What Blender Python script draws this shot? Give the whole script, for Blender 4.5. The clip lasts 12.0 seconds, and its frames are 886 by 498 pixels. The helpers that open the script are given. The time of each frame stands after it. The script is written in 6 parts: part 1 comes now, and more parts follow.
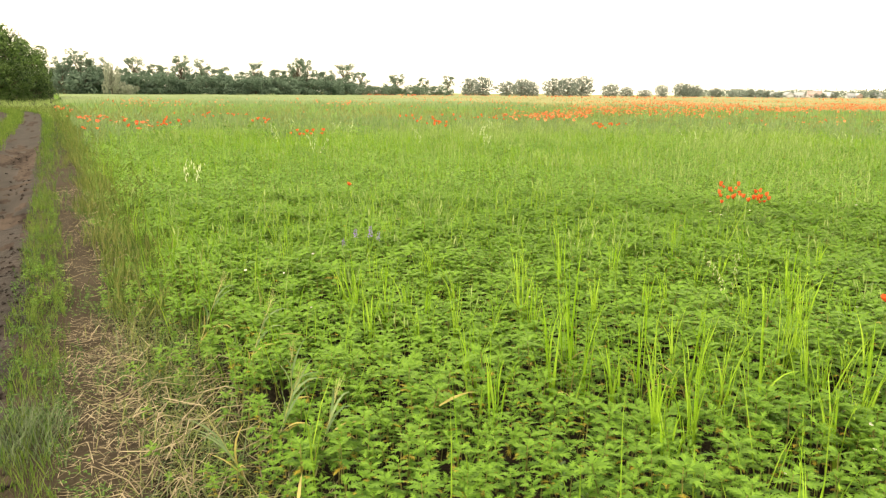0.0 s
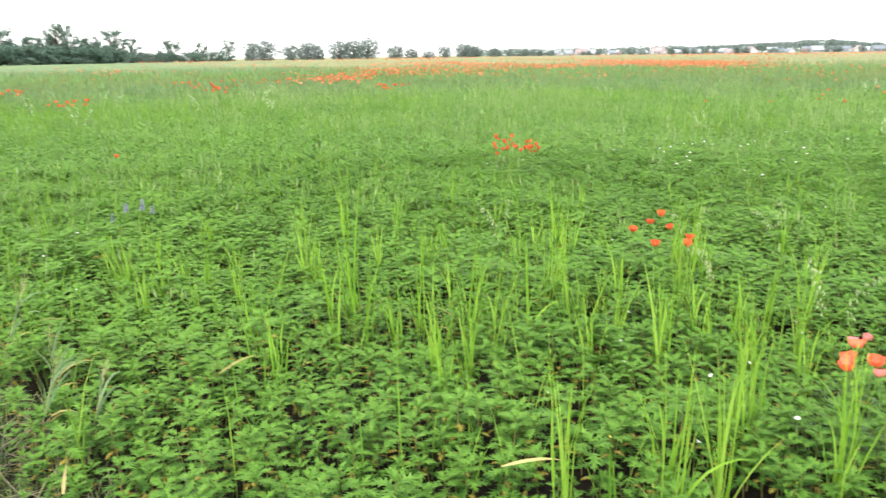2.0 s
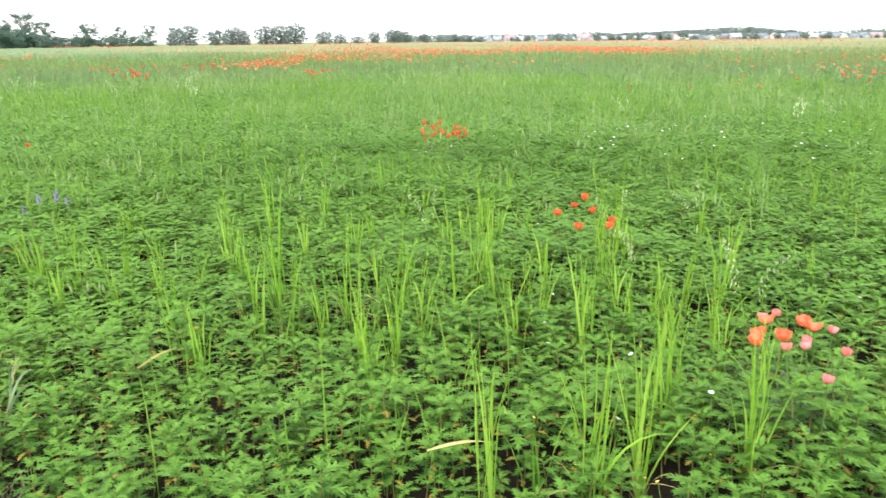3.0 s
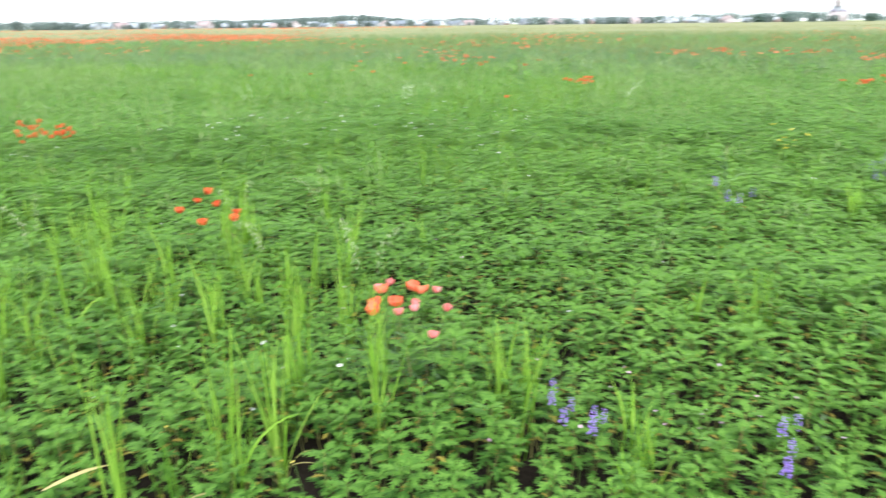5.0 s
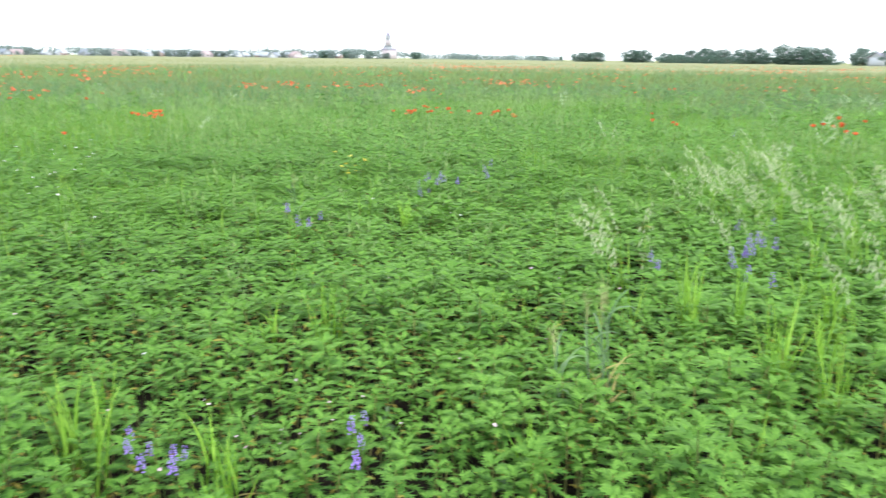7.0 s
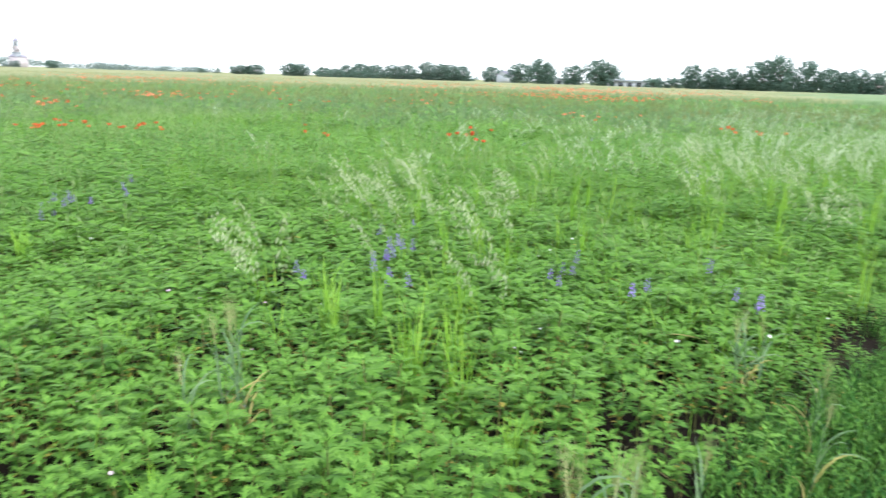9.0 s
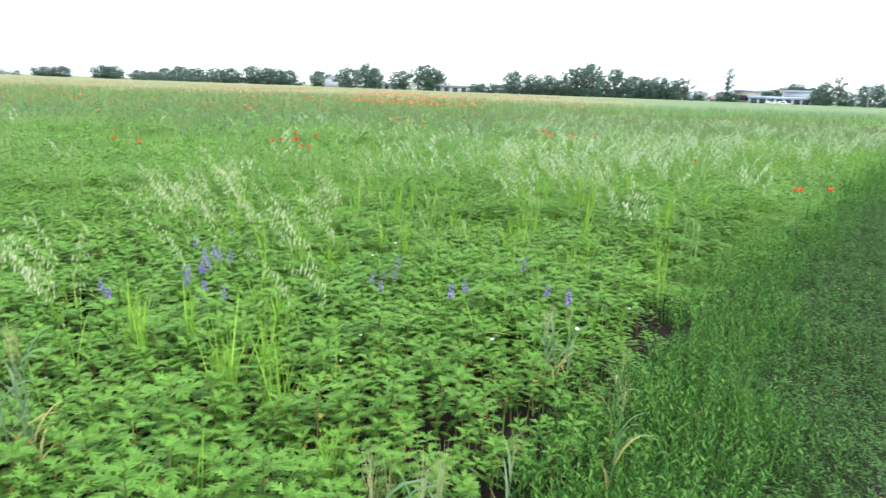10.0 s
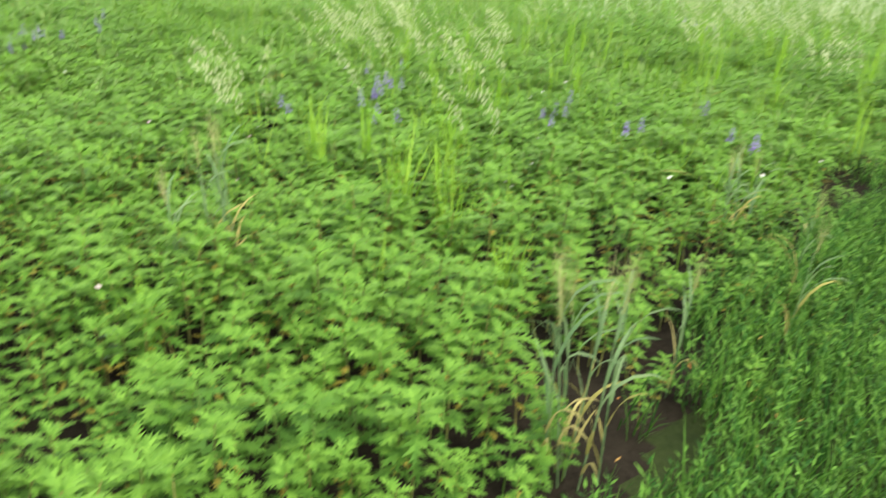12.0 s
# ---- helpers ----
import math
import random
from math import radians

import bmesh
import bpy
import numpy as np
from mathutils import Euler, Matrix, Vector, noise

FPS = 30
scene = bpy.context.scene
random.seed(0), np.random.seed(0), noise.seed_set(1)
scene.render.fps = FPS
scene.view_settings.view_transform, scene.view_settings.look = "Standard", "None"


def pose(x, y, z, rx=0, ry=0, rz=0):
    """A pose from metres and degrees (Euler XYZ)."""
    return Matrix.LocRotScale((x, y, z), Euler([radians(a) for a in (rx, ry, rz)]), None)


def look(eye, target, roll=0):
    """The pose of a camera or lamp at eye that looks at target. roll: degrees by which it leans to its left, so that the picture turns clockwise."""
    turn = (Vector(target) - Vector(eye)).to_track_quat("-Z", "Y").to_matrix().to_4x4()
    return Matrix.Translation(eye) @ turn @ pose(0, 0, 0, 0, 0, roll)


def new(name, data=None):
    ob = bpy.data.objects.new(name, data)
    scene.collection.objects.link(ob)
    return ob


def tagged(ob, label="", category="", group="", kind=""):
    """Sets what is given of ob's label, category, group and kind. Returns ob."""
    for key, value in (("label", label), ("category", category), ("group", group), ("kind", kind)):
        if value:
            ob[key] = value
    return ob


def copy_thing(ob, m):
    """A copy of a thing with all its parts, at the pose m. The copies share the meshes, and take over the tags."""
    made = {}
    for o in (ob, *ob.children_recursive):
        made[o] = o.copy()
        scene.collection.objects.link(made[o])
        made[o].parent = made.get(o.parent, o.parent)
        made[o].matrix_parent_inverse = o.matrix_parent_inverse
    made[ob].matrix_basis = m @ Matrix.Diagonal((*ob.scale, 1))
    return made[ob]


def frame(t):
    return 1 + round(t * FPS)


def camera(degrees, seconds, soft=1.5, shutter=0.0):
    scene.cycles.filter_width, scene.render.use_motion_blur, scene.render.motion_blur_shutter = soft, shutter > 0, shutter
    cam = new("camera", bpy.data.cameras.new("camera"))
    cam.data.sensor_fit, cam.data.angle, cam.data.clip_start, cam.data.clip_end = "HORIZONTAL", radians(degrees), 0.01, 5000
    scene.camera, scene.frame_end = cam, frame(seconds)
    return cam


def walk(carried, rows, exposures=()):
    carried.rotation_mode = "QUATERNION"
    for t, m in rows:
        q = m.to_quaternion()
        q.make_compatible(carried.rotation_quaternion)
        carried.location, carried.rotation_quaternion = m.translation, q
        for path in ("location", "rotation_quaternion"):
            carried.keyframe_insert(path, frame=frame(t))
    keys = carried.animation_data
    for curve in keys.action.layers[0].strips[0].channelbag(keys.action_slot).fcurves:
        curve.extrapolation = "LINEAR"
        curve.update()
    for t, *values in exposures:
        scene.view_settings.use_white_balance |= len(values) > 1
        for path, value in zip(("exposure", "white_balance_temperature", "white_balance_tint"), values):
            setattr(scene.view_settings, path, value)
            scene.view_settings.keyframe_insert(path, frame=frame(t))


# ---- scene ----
cam = camera(60.06, 12.0, soft=1.3, shutter=0.5)
# seconds, x, y, z, yaw, pitch, roll
ROWS = [
    (0, 0.000, 0.000, 1.642, -26.77, -11.51, 0.54),
    (0.5, 0.002, 0.002, 1.634, -26.80, -11.73, 0.48),
    (1, 0.033, -0.014, 1.617, -29.09, -12.07, -0.01),
    (1.5, 0.072, -0.060, 1.602, -36.19, -13.09, -0.44),
    (2, 0.096, -0.086, 1.597, -41.95, -14.14, -0.78),
    (2.5, 0.104, -0.096, 1.595, -44.62, -14.69, -0.49),
    (2.7, 0.115, -0.100, 1.593, -45.54, -14.88, -0.46),
    (4.3, 0.170, -0.231, 1.594, -60.04, -16.49, -0.51),
    (4.5, 0.190, -0.246, 1.588, -63.58, -16.55, -0.18),
    (5, 0.172, -0.234, 1.606, -73.80, -16.33, -0.64),
    (5.5, 0.154, -0.231, 1.615, -82.61, -15.36, -0.62),
    (6, 0.139, -0.260, 1.609, -90.59, -14.73, -0.61),
    (6.5, 0.118, -0.314, 1.615, -98.25, -14.30, 0.04),
    (7, 0.103, -0.369, 1.615, -104.28, -13.97, 0.67),
    (8.8, 0.142, -0.598, 1.584, -126.54, -12.67, 1.89),
    (9, 0.123, -0.605, 1.593, -128.88, -12.54, 1.71),
    (9.5, 0.090, -0.649, 1.599, -135.42, -12.22, 1.72),
    (10, 0.067, -0.688, 1.605, -141.42, -11.81, 2.05),
    (10.5, 0.068, -0.690, 1.607, -142.99, -11.46, 1.57),
    (11, 0.079, -0.681, 1.574, -140.80, -11.76, 1.04),
    (11.5, 0.110, -0.658, 1.499, -136.21, -16.97, 1.82),
    (12, 0.157, -0.612, 1.427, -130.44, -22.81, 2.99),
]
EXPOSURES = [(0.0, 1.03, 10300, 8), (0.8, 1.03, 9900, 8), (1.5, 1.04, 7000, 9), (2.7, 1.04, 6650, 9), (4.3, 1.02, 6300, 8), (7.0, 0.98, 6100, 8), (10.8, 0.94, 6050, 8), (11.4, 0.85, 6700, 2), (12.0, 1.08, 7300, 2)]
walk(cam, [(t, pose(x, y, z, 90 + pitch, 0, yaw) @ pose(0, 0, 0, 0, 0, roll)) for t, x, y, z, yaw, pitch, roll in ROWS], EXPOSURES)

# ---- world and light: a bright, hazy overcast afternoon ----
SUN_UP, SUN_ROUND = 48.0, 250.0
world = bpy.data.worlds.new("overcast_sky")
scene.world = world
world.use_nodes = True
wn = world.node_tree
sky = wn.nodes.new("ShaderNodeTexSky")
sky.sky_type, sky.sun_disc = "NISHITA", False
sky.sun_elevation, sky.sun_rotation = radians(SUN_UP), radians(SUN_ROUND)
sky.air_density, sky.dust_density, sky.ozone_density = 1.0, 2.0, 0.6
veil = wn.nodes.new("ShaderNodeMix")  # an even cloud veil over the blue
veil.data_type, veil.inputs[0].default_value = "RGBA", 0.75
veil.inputs[7].default_value = (9.0, 9.2, 9.4, 1)
wn.links.new(sky.outputs[0], veil.inputs[6])
wn.links.new(veil.outputs[2], wn.nodes["Background"].inputs[0])
wn.nodes["Background"].inputs[1].default_value = 0.15
sun_data = bpy.data.lights.new("sun", "SUN")
sun_data.energy, sun_data.angle, sun_data.color = 1.5, radians(25), (1.0, 0.96, 0.88)
sun = new("sun", sun_data)
sun_way = Vector((math.sin(radians(SUN_ROUND)) * math.cos(radians(SUN_UP)), math.cos(radians(SUN_ROUND)) * math.cos(radians(SUN_UP)), math.sin(radians(SUN_UP))))
sun.matrix_world = look(sun_way * 50, (0, 0, 0))
rng = np.random.default_rng(7)


# ---- materials ----
def material(name, dark, light, rough=0.6, scale=8.0, see_through=0.0, metal=0.0, by="object", spread=0.5, bump=0.0, bump_scale=60.0, spec=0.3, fine=45.0, lo=0.25, hi=0.75, broad=0.0, along=1.0):
    """A surface that varies between two colours at a coarse and a fine scale, and from piece to piece."""
    m = bpy.data.materials.new(name)
    m.use_nodes = True
    t = m.node_tree
    n, link = t.nodes, t.links.new
    b, out = n["Principled BSDF"], n["Material Output"]
    co = n.new("ShaderNodeTexCoord")
    geo = n.new("ShaderNodeNewGeometry")
    coarse, grain = n.new("ShaderNodeTexNoise"), n.new("ShaderNodeTexNoise")
    for tex, s in ((coarse, scale), (grain, fine)):
        tex.inputs["Scale"].default_value, tex.inputs["Detail"].default_value = s, 4.0
        link(geo.outputs["Position"] if by == "island" else co.outputs["Object"], tex.inputs["Vector"])
    if along != 1.0:  # patches drawn out along the track
        draw_out = n.new("ShaderNodeMapping")
        draw_out.inputs["Scale"].default_value = (1, along, 1)
        link(co.outputs["Object"], draw_out.inputs["Vector"])
        link(draw_out.outputs[0], coarse.inputs["Vector"])
        link(draw_out.outputs[0], grain.inputs["Vector"])
    if by == "island":
        pick = geo.outputs["Random Per Island"]
    else:
        pick = n.new("ShaderNodeObjectInfo").outputs["Random"]
    def mix3(a, wa, c, wc):
        x, y, z = n.new("ShaderNodeMath"), n.new("ShaderNodeMath"), n.new("ShaderNodeMath")
        x.operation = y.operation = "MULTIPLY"
        link(a, x.inputs[0]); link(c, y.inputs[0])
        x.inputs[1].default_value, y.inputs[1].default_value = wa, wc
        link(x.outputs[0], z.inputs[0]); link(y.outputs[0], z.inputs[1])
        return z.outputs[0]
    noises = mix3(coarse.outputs[0], 0.6, grain.outputs[0], 0.4)
    if broad:
        wide_patch = n.new("ShaderNodeTexNoise")
        wide_patch.inputs["Scale"].default_value, wide_patch.inputs["Detail"].default_value = scale * 0.22, 2.0
        link(geo.outputs["Position"], wide_patch.inputs["Vector"])
        noises = mix3(noises, 1 - broad, wide_patch.outputs[0], broad)
    total = mix3(noises, 1 - spread, pick, spread)
    ramp = n.new("ShaderNodeValToRGB")
    ramp.color_ramp.elements[0].position, ramp.color_ramp.elements[1].position = lo, hi
    ramp.color_ramp.elements[0].color, ramp.color_ramp.elements[1].color = (*dark, 1), (*light, 1)
    link(total, ramp.inputs[0])
    link(ramp.outputs[0], b.inputs["Base Color"])
    b.inputs["Roughness"].default_value, b.inputs["Metallic"].default_value = rough, metal
    b.inputs["Specular IOR Level"].default_value = spec
    if bump:
        bp, bt = n.new("ShaderNodeBump"), n.new("ShaderNodeTexNoise")
        bt.inputs["Scale"].default_value, bt.inputs["Detail"].default_value = bump_scale, 6.0
        link(co.outputs["Object"], bt.inputs["Vector"])
        bp.inputs["Strength"].default_value, bp.inputs["Distance"].default_value = bump, 0.02
        link(bt.outputs[0], bp.inputs["Height"])
        link(bp.outputs[0], b.inputs["Normal"])
    if see_through:
        tr, ms = n.new("ShaderNodeBsdfTranslucent"), n.new("ShaderNodeMixShader")
        link(ramp.outputs[0], tr.inputs[0])
        ms.inputs[0].default_value = see_through
        link(b.outputs[0], ms.inputs[1]); link(tr.outputs[0], ms.inputs[2])
        link(ms.outputs[0], out.inputs[0])
    return m


WEED = material("weed_leaf", (0.048, 0.138, 0.019), (0.138, 0.300, 0.047), 0.6, 5, 0.34, spread=0.6, spec=0.2)
WEEDS = material("weed_leaf_mass", (0.048, 0.138, 0.019), (0.138, 0.300, 0.047), 0.6, 0.9, 0.34, by="island", spread=0.3, fine=7, spec=0.2, lo=0.32, hi=0.68, broad=0.45)
YOUNG = material("young_weed_leaf", (0.082, 0.200, 0.025), (0.176, 0.350, 0.052), 0.6, 5, 0.3, spread=0.6, spec=0.2)
YOUNGS = material("young_weed_leaf_mass", (0.082, 0.200, 0.025), (0.176, 0.350, 0.052), 0.6, 0.9, 0.30, by="island", spread=0.3, fine=7, spec=0.2, lo=0.32, hi=0.68, broad=0.45)
OLDLEAF = material("yellowed_weed_leaf", (0.24, 0.19, 0.03), (0.44, 0.38, 0.07), 0.7, 3, 0.2, by="island", spread=0.5)
STEM = material("green_stem", (0.08, 0.16, 0.03), (0.16, 0.26, 0.06), 0.6, 12, spread=0.4)
BLADE = material("bright_grass_blade", (0.19, 0.39, 0.032), (0.35, 0.55, 0.085), 0.6, 4, 0.4, spread=0.5, spec=0.12)
BLADES = material("grass_blade_mass", (0.11, 0.26, 0.025), (0.26, 0.42, 0.06), 0.6, 1.5, 0.35, by="island", spread=0.5, spec=0.12)
PALEGRASS = material("pale_fine_grass", (0.16, 0.275, 0.07), (0.35, 0.45, 0.195), 0.6, 1.0, 0.35, by="island", spread=0.5, spec=0.1)
DRYBLADE = material("yellowed_grass_blade", (0.30, 0.28, 0.08), (0.50, 0.42, 0.18), 0.65, 9, 0.25, spread=0.5)
OAT = material("oat_spikelet", (0.42, 0.49, 0.28), (0.64, 0.67, 0.46), 0.6, 10, 0.3, spread=0.5)
OATS = material("oat_spikelet_mass", (0.36, 0.45, 0.26), (0.58, 0.65, 0.44), 0.6, 3, 0.3, by="island", spread=0.5)
STRAW = material("dry_straw", (0.20, 0.165, 0.115), (0.45, 0.385, 0.275), 0.85, 3, 0.1, by="island", spread=0.7)
EAR = material("cereal_ear", (0.24, 0.28, 0.10), (0.44, 0.44, 0.21), 0.7, 30, 0.15, spread=0.5)
BLUEWHEAT = material("blue_green_cereal_leaf", (0.10, 0.19, 0.08), (0.22, 0.32, 0.155), 0.55, 8, 0.25, spread=0.4)
FRINGE = material("rough_fringe_blade", (0.058, 0.132, 0.022), (0.168, 0.255, 0.054), 0.6, 1.5, 0.3, by="island", spread=0.6, spec=0.12)
CROP = material("young_crop_mass", (0.105, 0.190, 0.085), (0.27, 0.355, 0.185), 0.7, 0.35, 0.3, by="island", spread=0.4, fine=4, spec=0.12, broad=0.4)
RIPE = material("ripening_crop_mass", (0.16, 0.20, 0.07), (0.31, 0.31, 0.13), 0.8, 0.12, 0.2, by="island", spread=0.4, fine=1.5)
GREENTOP = material("green_crop_canopy", (0.085, 0.145, 0.055), (0.17, 0.235, 0.10), 0.9, 0.06, by="object", spread=0.0, fine=0.9, bump=0.6, bump_scale=4.0)
CANOPY = material("crop_canopy", (0.13, 0.155, 0.06), (0.26, 0.25, 0.11), 0.9, 0.06, by="object", spread=0.0, fine=0.9, bump=0.6, bump_scale=4.0)
PETAL = material("poppy_petal", (0.67, 0.085, 0.030), (0.87, 0.23, 0.085), 0.5, 30, 0.35, spread=0.5)
ORANGE = material("salmon_poppy_petal", (0.86, 0.16, 0.07), (0.95, 0.30, 0.17), 0.5, 30, 0.35, spread=0.5)
PALEPETAL = material("faded_poppy_petal", (0.76, 0.20, 0.18), (0.88, 0.38, 0.38), 0.55, 40, 0.35, spread=0.5)
# PETALS: far flowers softer than PETAL, haze painted into the red
PETALS = material("poppy_petal_mass", (0.64, 0.115, 0.055), (0.82, 0.26, 0.13), 0.5, 2, 0.3, by="island", spread=0.7)
HEART = material("poppy_heart", (0.012, 0.012, 0.012), (0.05, 0.05, 0.03), 0.7, 60)
POPPYLEAF = material("poppy_leaf", (0.06, 0.13, 0.045), (0.14, 0.23, 0.09), 0.7, 20, 0.2, spread=0.4)
BUD = material("poppy_bud", (0.10, 0.17, 0.06), (0.20, 0.27, 0.11), 0.7, 40)
VIOLET = material("larkspur_petal", (0.27, 0.16, 0.56), (0.47, 0.33, 0.78), 0.5, 40, 0.3, spread=0.4)
WHITE = material("white_petal", (0.72, 0.68, 0.70), (0.86, 0.84, 0.84), 0.5, 40, 0.3)
PINKISH = material("pink_weed_petal", (0.52, 0.32, 0.42), (0.74, 0.60, 0.66), 0.6, 40, 0.3)
UNDERSTEM = material("weed_stem_mass", (0.10, 0.13, 0.034), (0.26, 0.24, 0.08), 0.7, 3.0, by="island", spread=0.6)
YELLOW = material("yellow_petal", (0.70, 0.55, 0.05), (0.86, 0.76, 0.20), 0.5, 40, 0.3)
VERGE = material("verge_leaf_mass", (0.020, 0.088, 0.013), (0.130, 0.285, 0.045), 0.6, 2.0, 0.2, by="island", spread=0.65, spec=0.15)
LOWLEAF = material("low_weed_leaf_mass", (0.018, 0.066, 0.011), (0.092, 0.200, 0.038), 0.6, 2.5, 0.25, by="island", spread=0.6, spec=0.2)
PALELEAF = material("grey_green_leaf", (0.09, 0.175, 0.075), (0.19, 0.28, 0.145), 0.6, 12, 0.2, spread=0.4)
SOIL = material("dark_soil", (0.010, 0.008, 0.006), (0.032, 0.026, 0.020), 0.95, 5, spread=0.0, bump=0.9, bump_scale=35, spec=0.04)
MUD = material("wet_mud", (0.007, 0.0056, 0.0054), (0.034, 0.026, 0.025), 0.7, 1.6, spread=0.0, bump=1.0, bump_scale=14, fine=8, spec=0.12, lo=0.36, hi=0.66)
DRYMUD = material("drying_mud", (0.016, 0.012, 0.011), (0.070, 0.055, 0.049), 0.95, 3.0, spread=0.0, bump=0.05, bump_scale=9, fine=16, along=0.2, spec=0.02, lo=0.36, hi=0.58)
FLATMUD = material("smooth_wet_mud", (0.007, 0.0055, 0.005), (0.030, 0.023, 0.021), 0.6, 3.0, spread=0.0, bump=0.06, bump_scale=8, fine=14, along=0.2, spec=0.04, lo=0.36, hi=0.62)
WITHERED = material("withered_leaf", (0.36, 0.17, 0.04), (0.56, 0.36, 0.12), 0.7, 9, 0.2, by="island", spread=0.7)
TUSSOCK = material("grey_green_tussock_blade", (0.06, 0.11, 0.05), (0.17, 0.22, 0.13), 0.65, 3, 0.25, by="island", spread=0.6, spec=0.12)
OLIVE = material("olive_verge_blade", (0.060, 0.110, 0.025), (0.205, 0.225, 0.078), 0.7, 1.2, 0.2, by="island", spread=0.6, spec=0.12)
SHEAF = material("yellowing_fine_blade", (0.10, 0.155, 0.045), (0.25, 0.285, 0.11), 0.65, 3, 0.25, by="island", spread=0.6, spec=0.12)
EARTH = material("dry_trodden_earth", (0.018, 0.0145, 0.011), (0.064, 0.051, 0.038), 0.95, 3, spread=0.0, bump=1.0, bump_scale=30, spec=0.1)
TURF = material("rough_turf", (0.011, 0.019, 0.006), (0.036, 0.050, 0.016), 0.95, 3, spread=0.0, bump=0.8, bump_scale=40, spec=0.1)
SEEDLINGS = material("seedling_cover", (0.050, 0.118, 0.021), (0.138, 0.256, 0.055), 0.95, 2, spread=0.0, bump=0.8, bump_scale=20, spec=0.05, fine=18)
FARLAND = material("far_farmland", (0.16, 0.21, 0.08), (0.34, 0.34, 0.15), 0.95, 0.01, spread=0.0, fine=0.2, spec=0.1)
BARK = material("bark", (0.05, 0.04, 0.03), (0.14, 0.11, 0.085), 0.9, 3, spread=0.3, bump=0.8, bump_scale=12)
# CROWN is paled and blued a little to paint in distance haze
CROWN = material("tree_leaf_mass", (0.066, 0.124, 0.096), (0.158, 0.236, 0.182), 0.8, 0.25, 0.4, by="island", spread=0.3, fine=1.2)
# CROWN_NEAR: broad dark and light patches paint the shading between leaf clumps
CROWN_NEAR = material("hedgerow_shade_patched_leaf", (0.010, 0.034, 0.012), (0.098, 0.180, 0.048), 0.65, 0.30, 0.12, by="island", spread=0.18, fine=1.4, lo=0.38, hi=0.60)
# HAZY has distance haze painted in: leaf colour made paler and bluer
HAZY = material("haze_tinted_leaf_mass", (0.135, 0.185, 0.170), (0.245, 0.295, 0.280), 0.9, 0.2, 0.4, by="island", spread=0.5, fine=1.0, spec=0.1)
SILVER = material("silver_leaf_mass", (0.17, 0.205, 0.16), (0.32, 0.36, 0.295), 0.6, 0.3, 0.2, by="island", spread=0.5)
# PLASTER: white walls greyed and blued, distance haze put into the colour
PLASTER = material("haze_greyed_white_plaster", (0.32, 0.34, 0.37), (0.52, 0.54, 0.57), 0.9, 0.6, spread=0.7, bump=0.2)
CREAM = material("cream_plaster", (0.50, 0.45, 0.36), (0.66, 0.61, 0.52), 0.9, 0.6, spread=0.4, bump=0.2)
ROSE = material("pinkish_plaster", (0.46, 0.40, 0.42), (0.62, 0.56, 0.58), 0.9, 0.6, spread=0.5)
SLATE = material("grey_sheet_roof", (0.20, 0.23, 0.27), (0.46, 0.49, 0.54), 0.6, 0.8, spread=0.6)
# REDROOF: red tile muted towards grey to paint in the village haze
REDROOF = material("haze_greyed_red_tile", (0.30, 0.22, 0.22), (0.42, 0.34, 0.34), 0.8, 0.8, spread=0.6)
BLUEROOF = material("pale_blue_sheet_roof", (0.38, 0.46, 0.58), (0.54, 0.62, 0.74), 0.5, 0.8, spread=0.4)
PANE = material("dark_window_pane", (0.03, 0.035, 0.04), (0.07, 0.08, 0.09), 0.15, 0.5, spec=0.6)
BRICK = material("brown_brick", (0.26, 0.20, 0.18), (0.38, 0.30, 0.27), 0.9, 0.6, spread=0.4)
CONCRETE = material("concrete_pole", (0.34, 0.34, 0.33), (0.52, 0.52, 0.50), 0.9, 1.0, spread=0.4)
DOME = material("violet_grey_dome", (0.22, 0.20, 0.28), (0.36, 0.33, 0.40), 0.5, 0.6)
GOLD = material("gilded_cross", (0.62, 0.46, 0.14), (0.80, 0.62, 0.24), 0.3, 1.0, metal=1.0)
CARPAINT = material("white_car_paint", (0.70, 0.71, 0.72), (0.80, 0.80, 0.80), 0.3, 0.5, spec=0.5)
RUBBER = material("black_rubber", (0.012, 0.012, 0.012), (0.03, 0.03, 0.03), 0.8, 5)
water = bpy.data.materials.new("puddle_water")
water.use_nodes = True
wb = water.node_tree.nodes["Principled BSDF"]
wb.inputs["Base Color"].default_value, wb.inputs["Roughness"].default_value = (0.06, 0.05, 0.04, 1), 0.03
wtex, wbump = water.node_tree.nodes.new("ShaderNodeTexNoise"), water.node_tree.nodes.new("ShaderNodeBump")
wtex.inputs["Scale"].default_value, wbump.inputs["Strength"].default_value = 9.0, 0.05
water.node_tree.links.new(wtex.outputs[0], wbump.inputs["Height"])
water.node_tree.links.new(wbump.outputs[0], wb.inputs["Normal"])


# ---- geometry helpers ----
def mesh(name, verts, tris, mats, which=None, smooth=False):
    verts, tris = np.asarray(verts, np.float32), np.asarray(tris, np.int32)
    me = bpy.data.meshes.new(name)
    k = tris.shape[1]
    me.vertices.add(len(verts)); me.loops.add(tris.size); me.polygons.add(len(tris))
    me.vertices.foreach_set("co", verts.ravel())
    me.loops.foreach_set("vertex_index", tris.ravel())
    me.polygons.foreach_set("loop_start", np.arange(len(tris), dtype=np.int32) * k)
    for m in (mats if isinstance(mats, (list, tuple)) else [mats]):
        me.materials.append(m)
    if which is not None:
        me.polygons.foreach_set("material_index", np.asarray(which, np.int32))
    if smooth:
        me.polygons.foreach_set("use_smooth", np.ones(len(tris), bool))
    me.update(calc_edges=True)
    return me


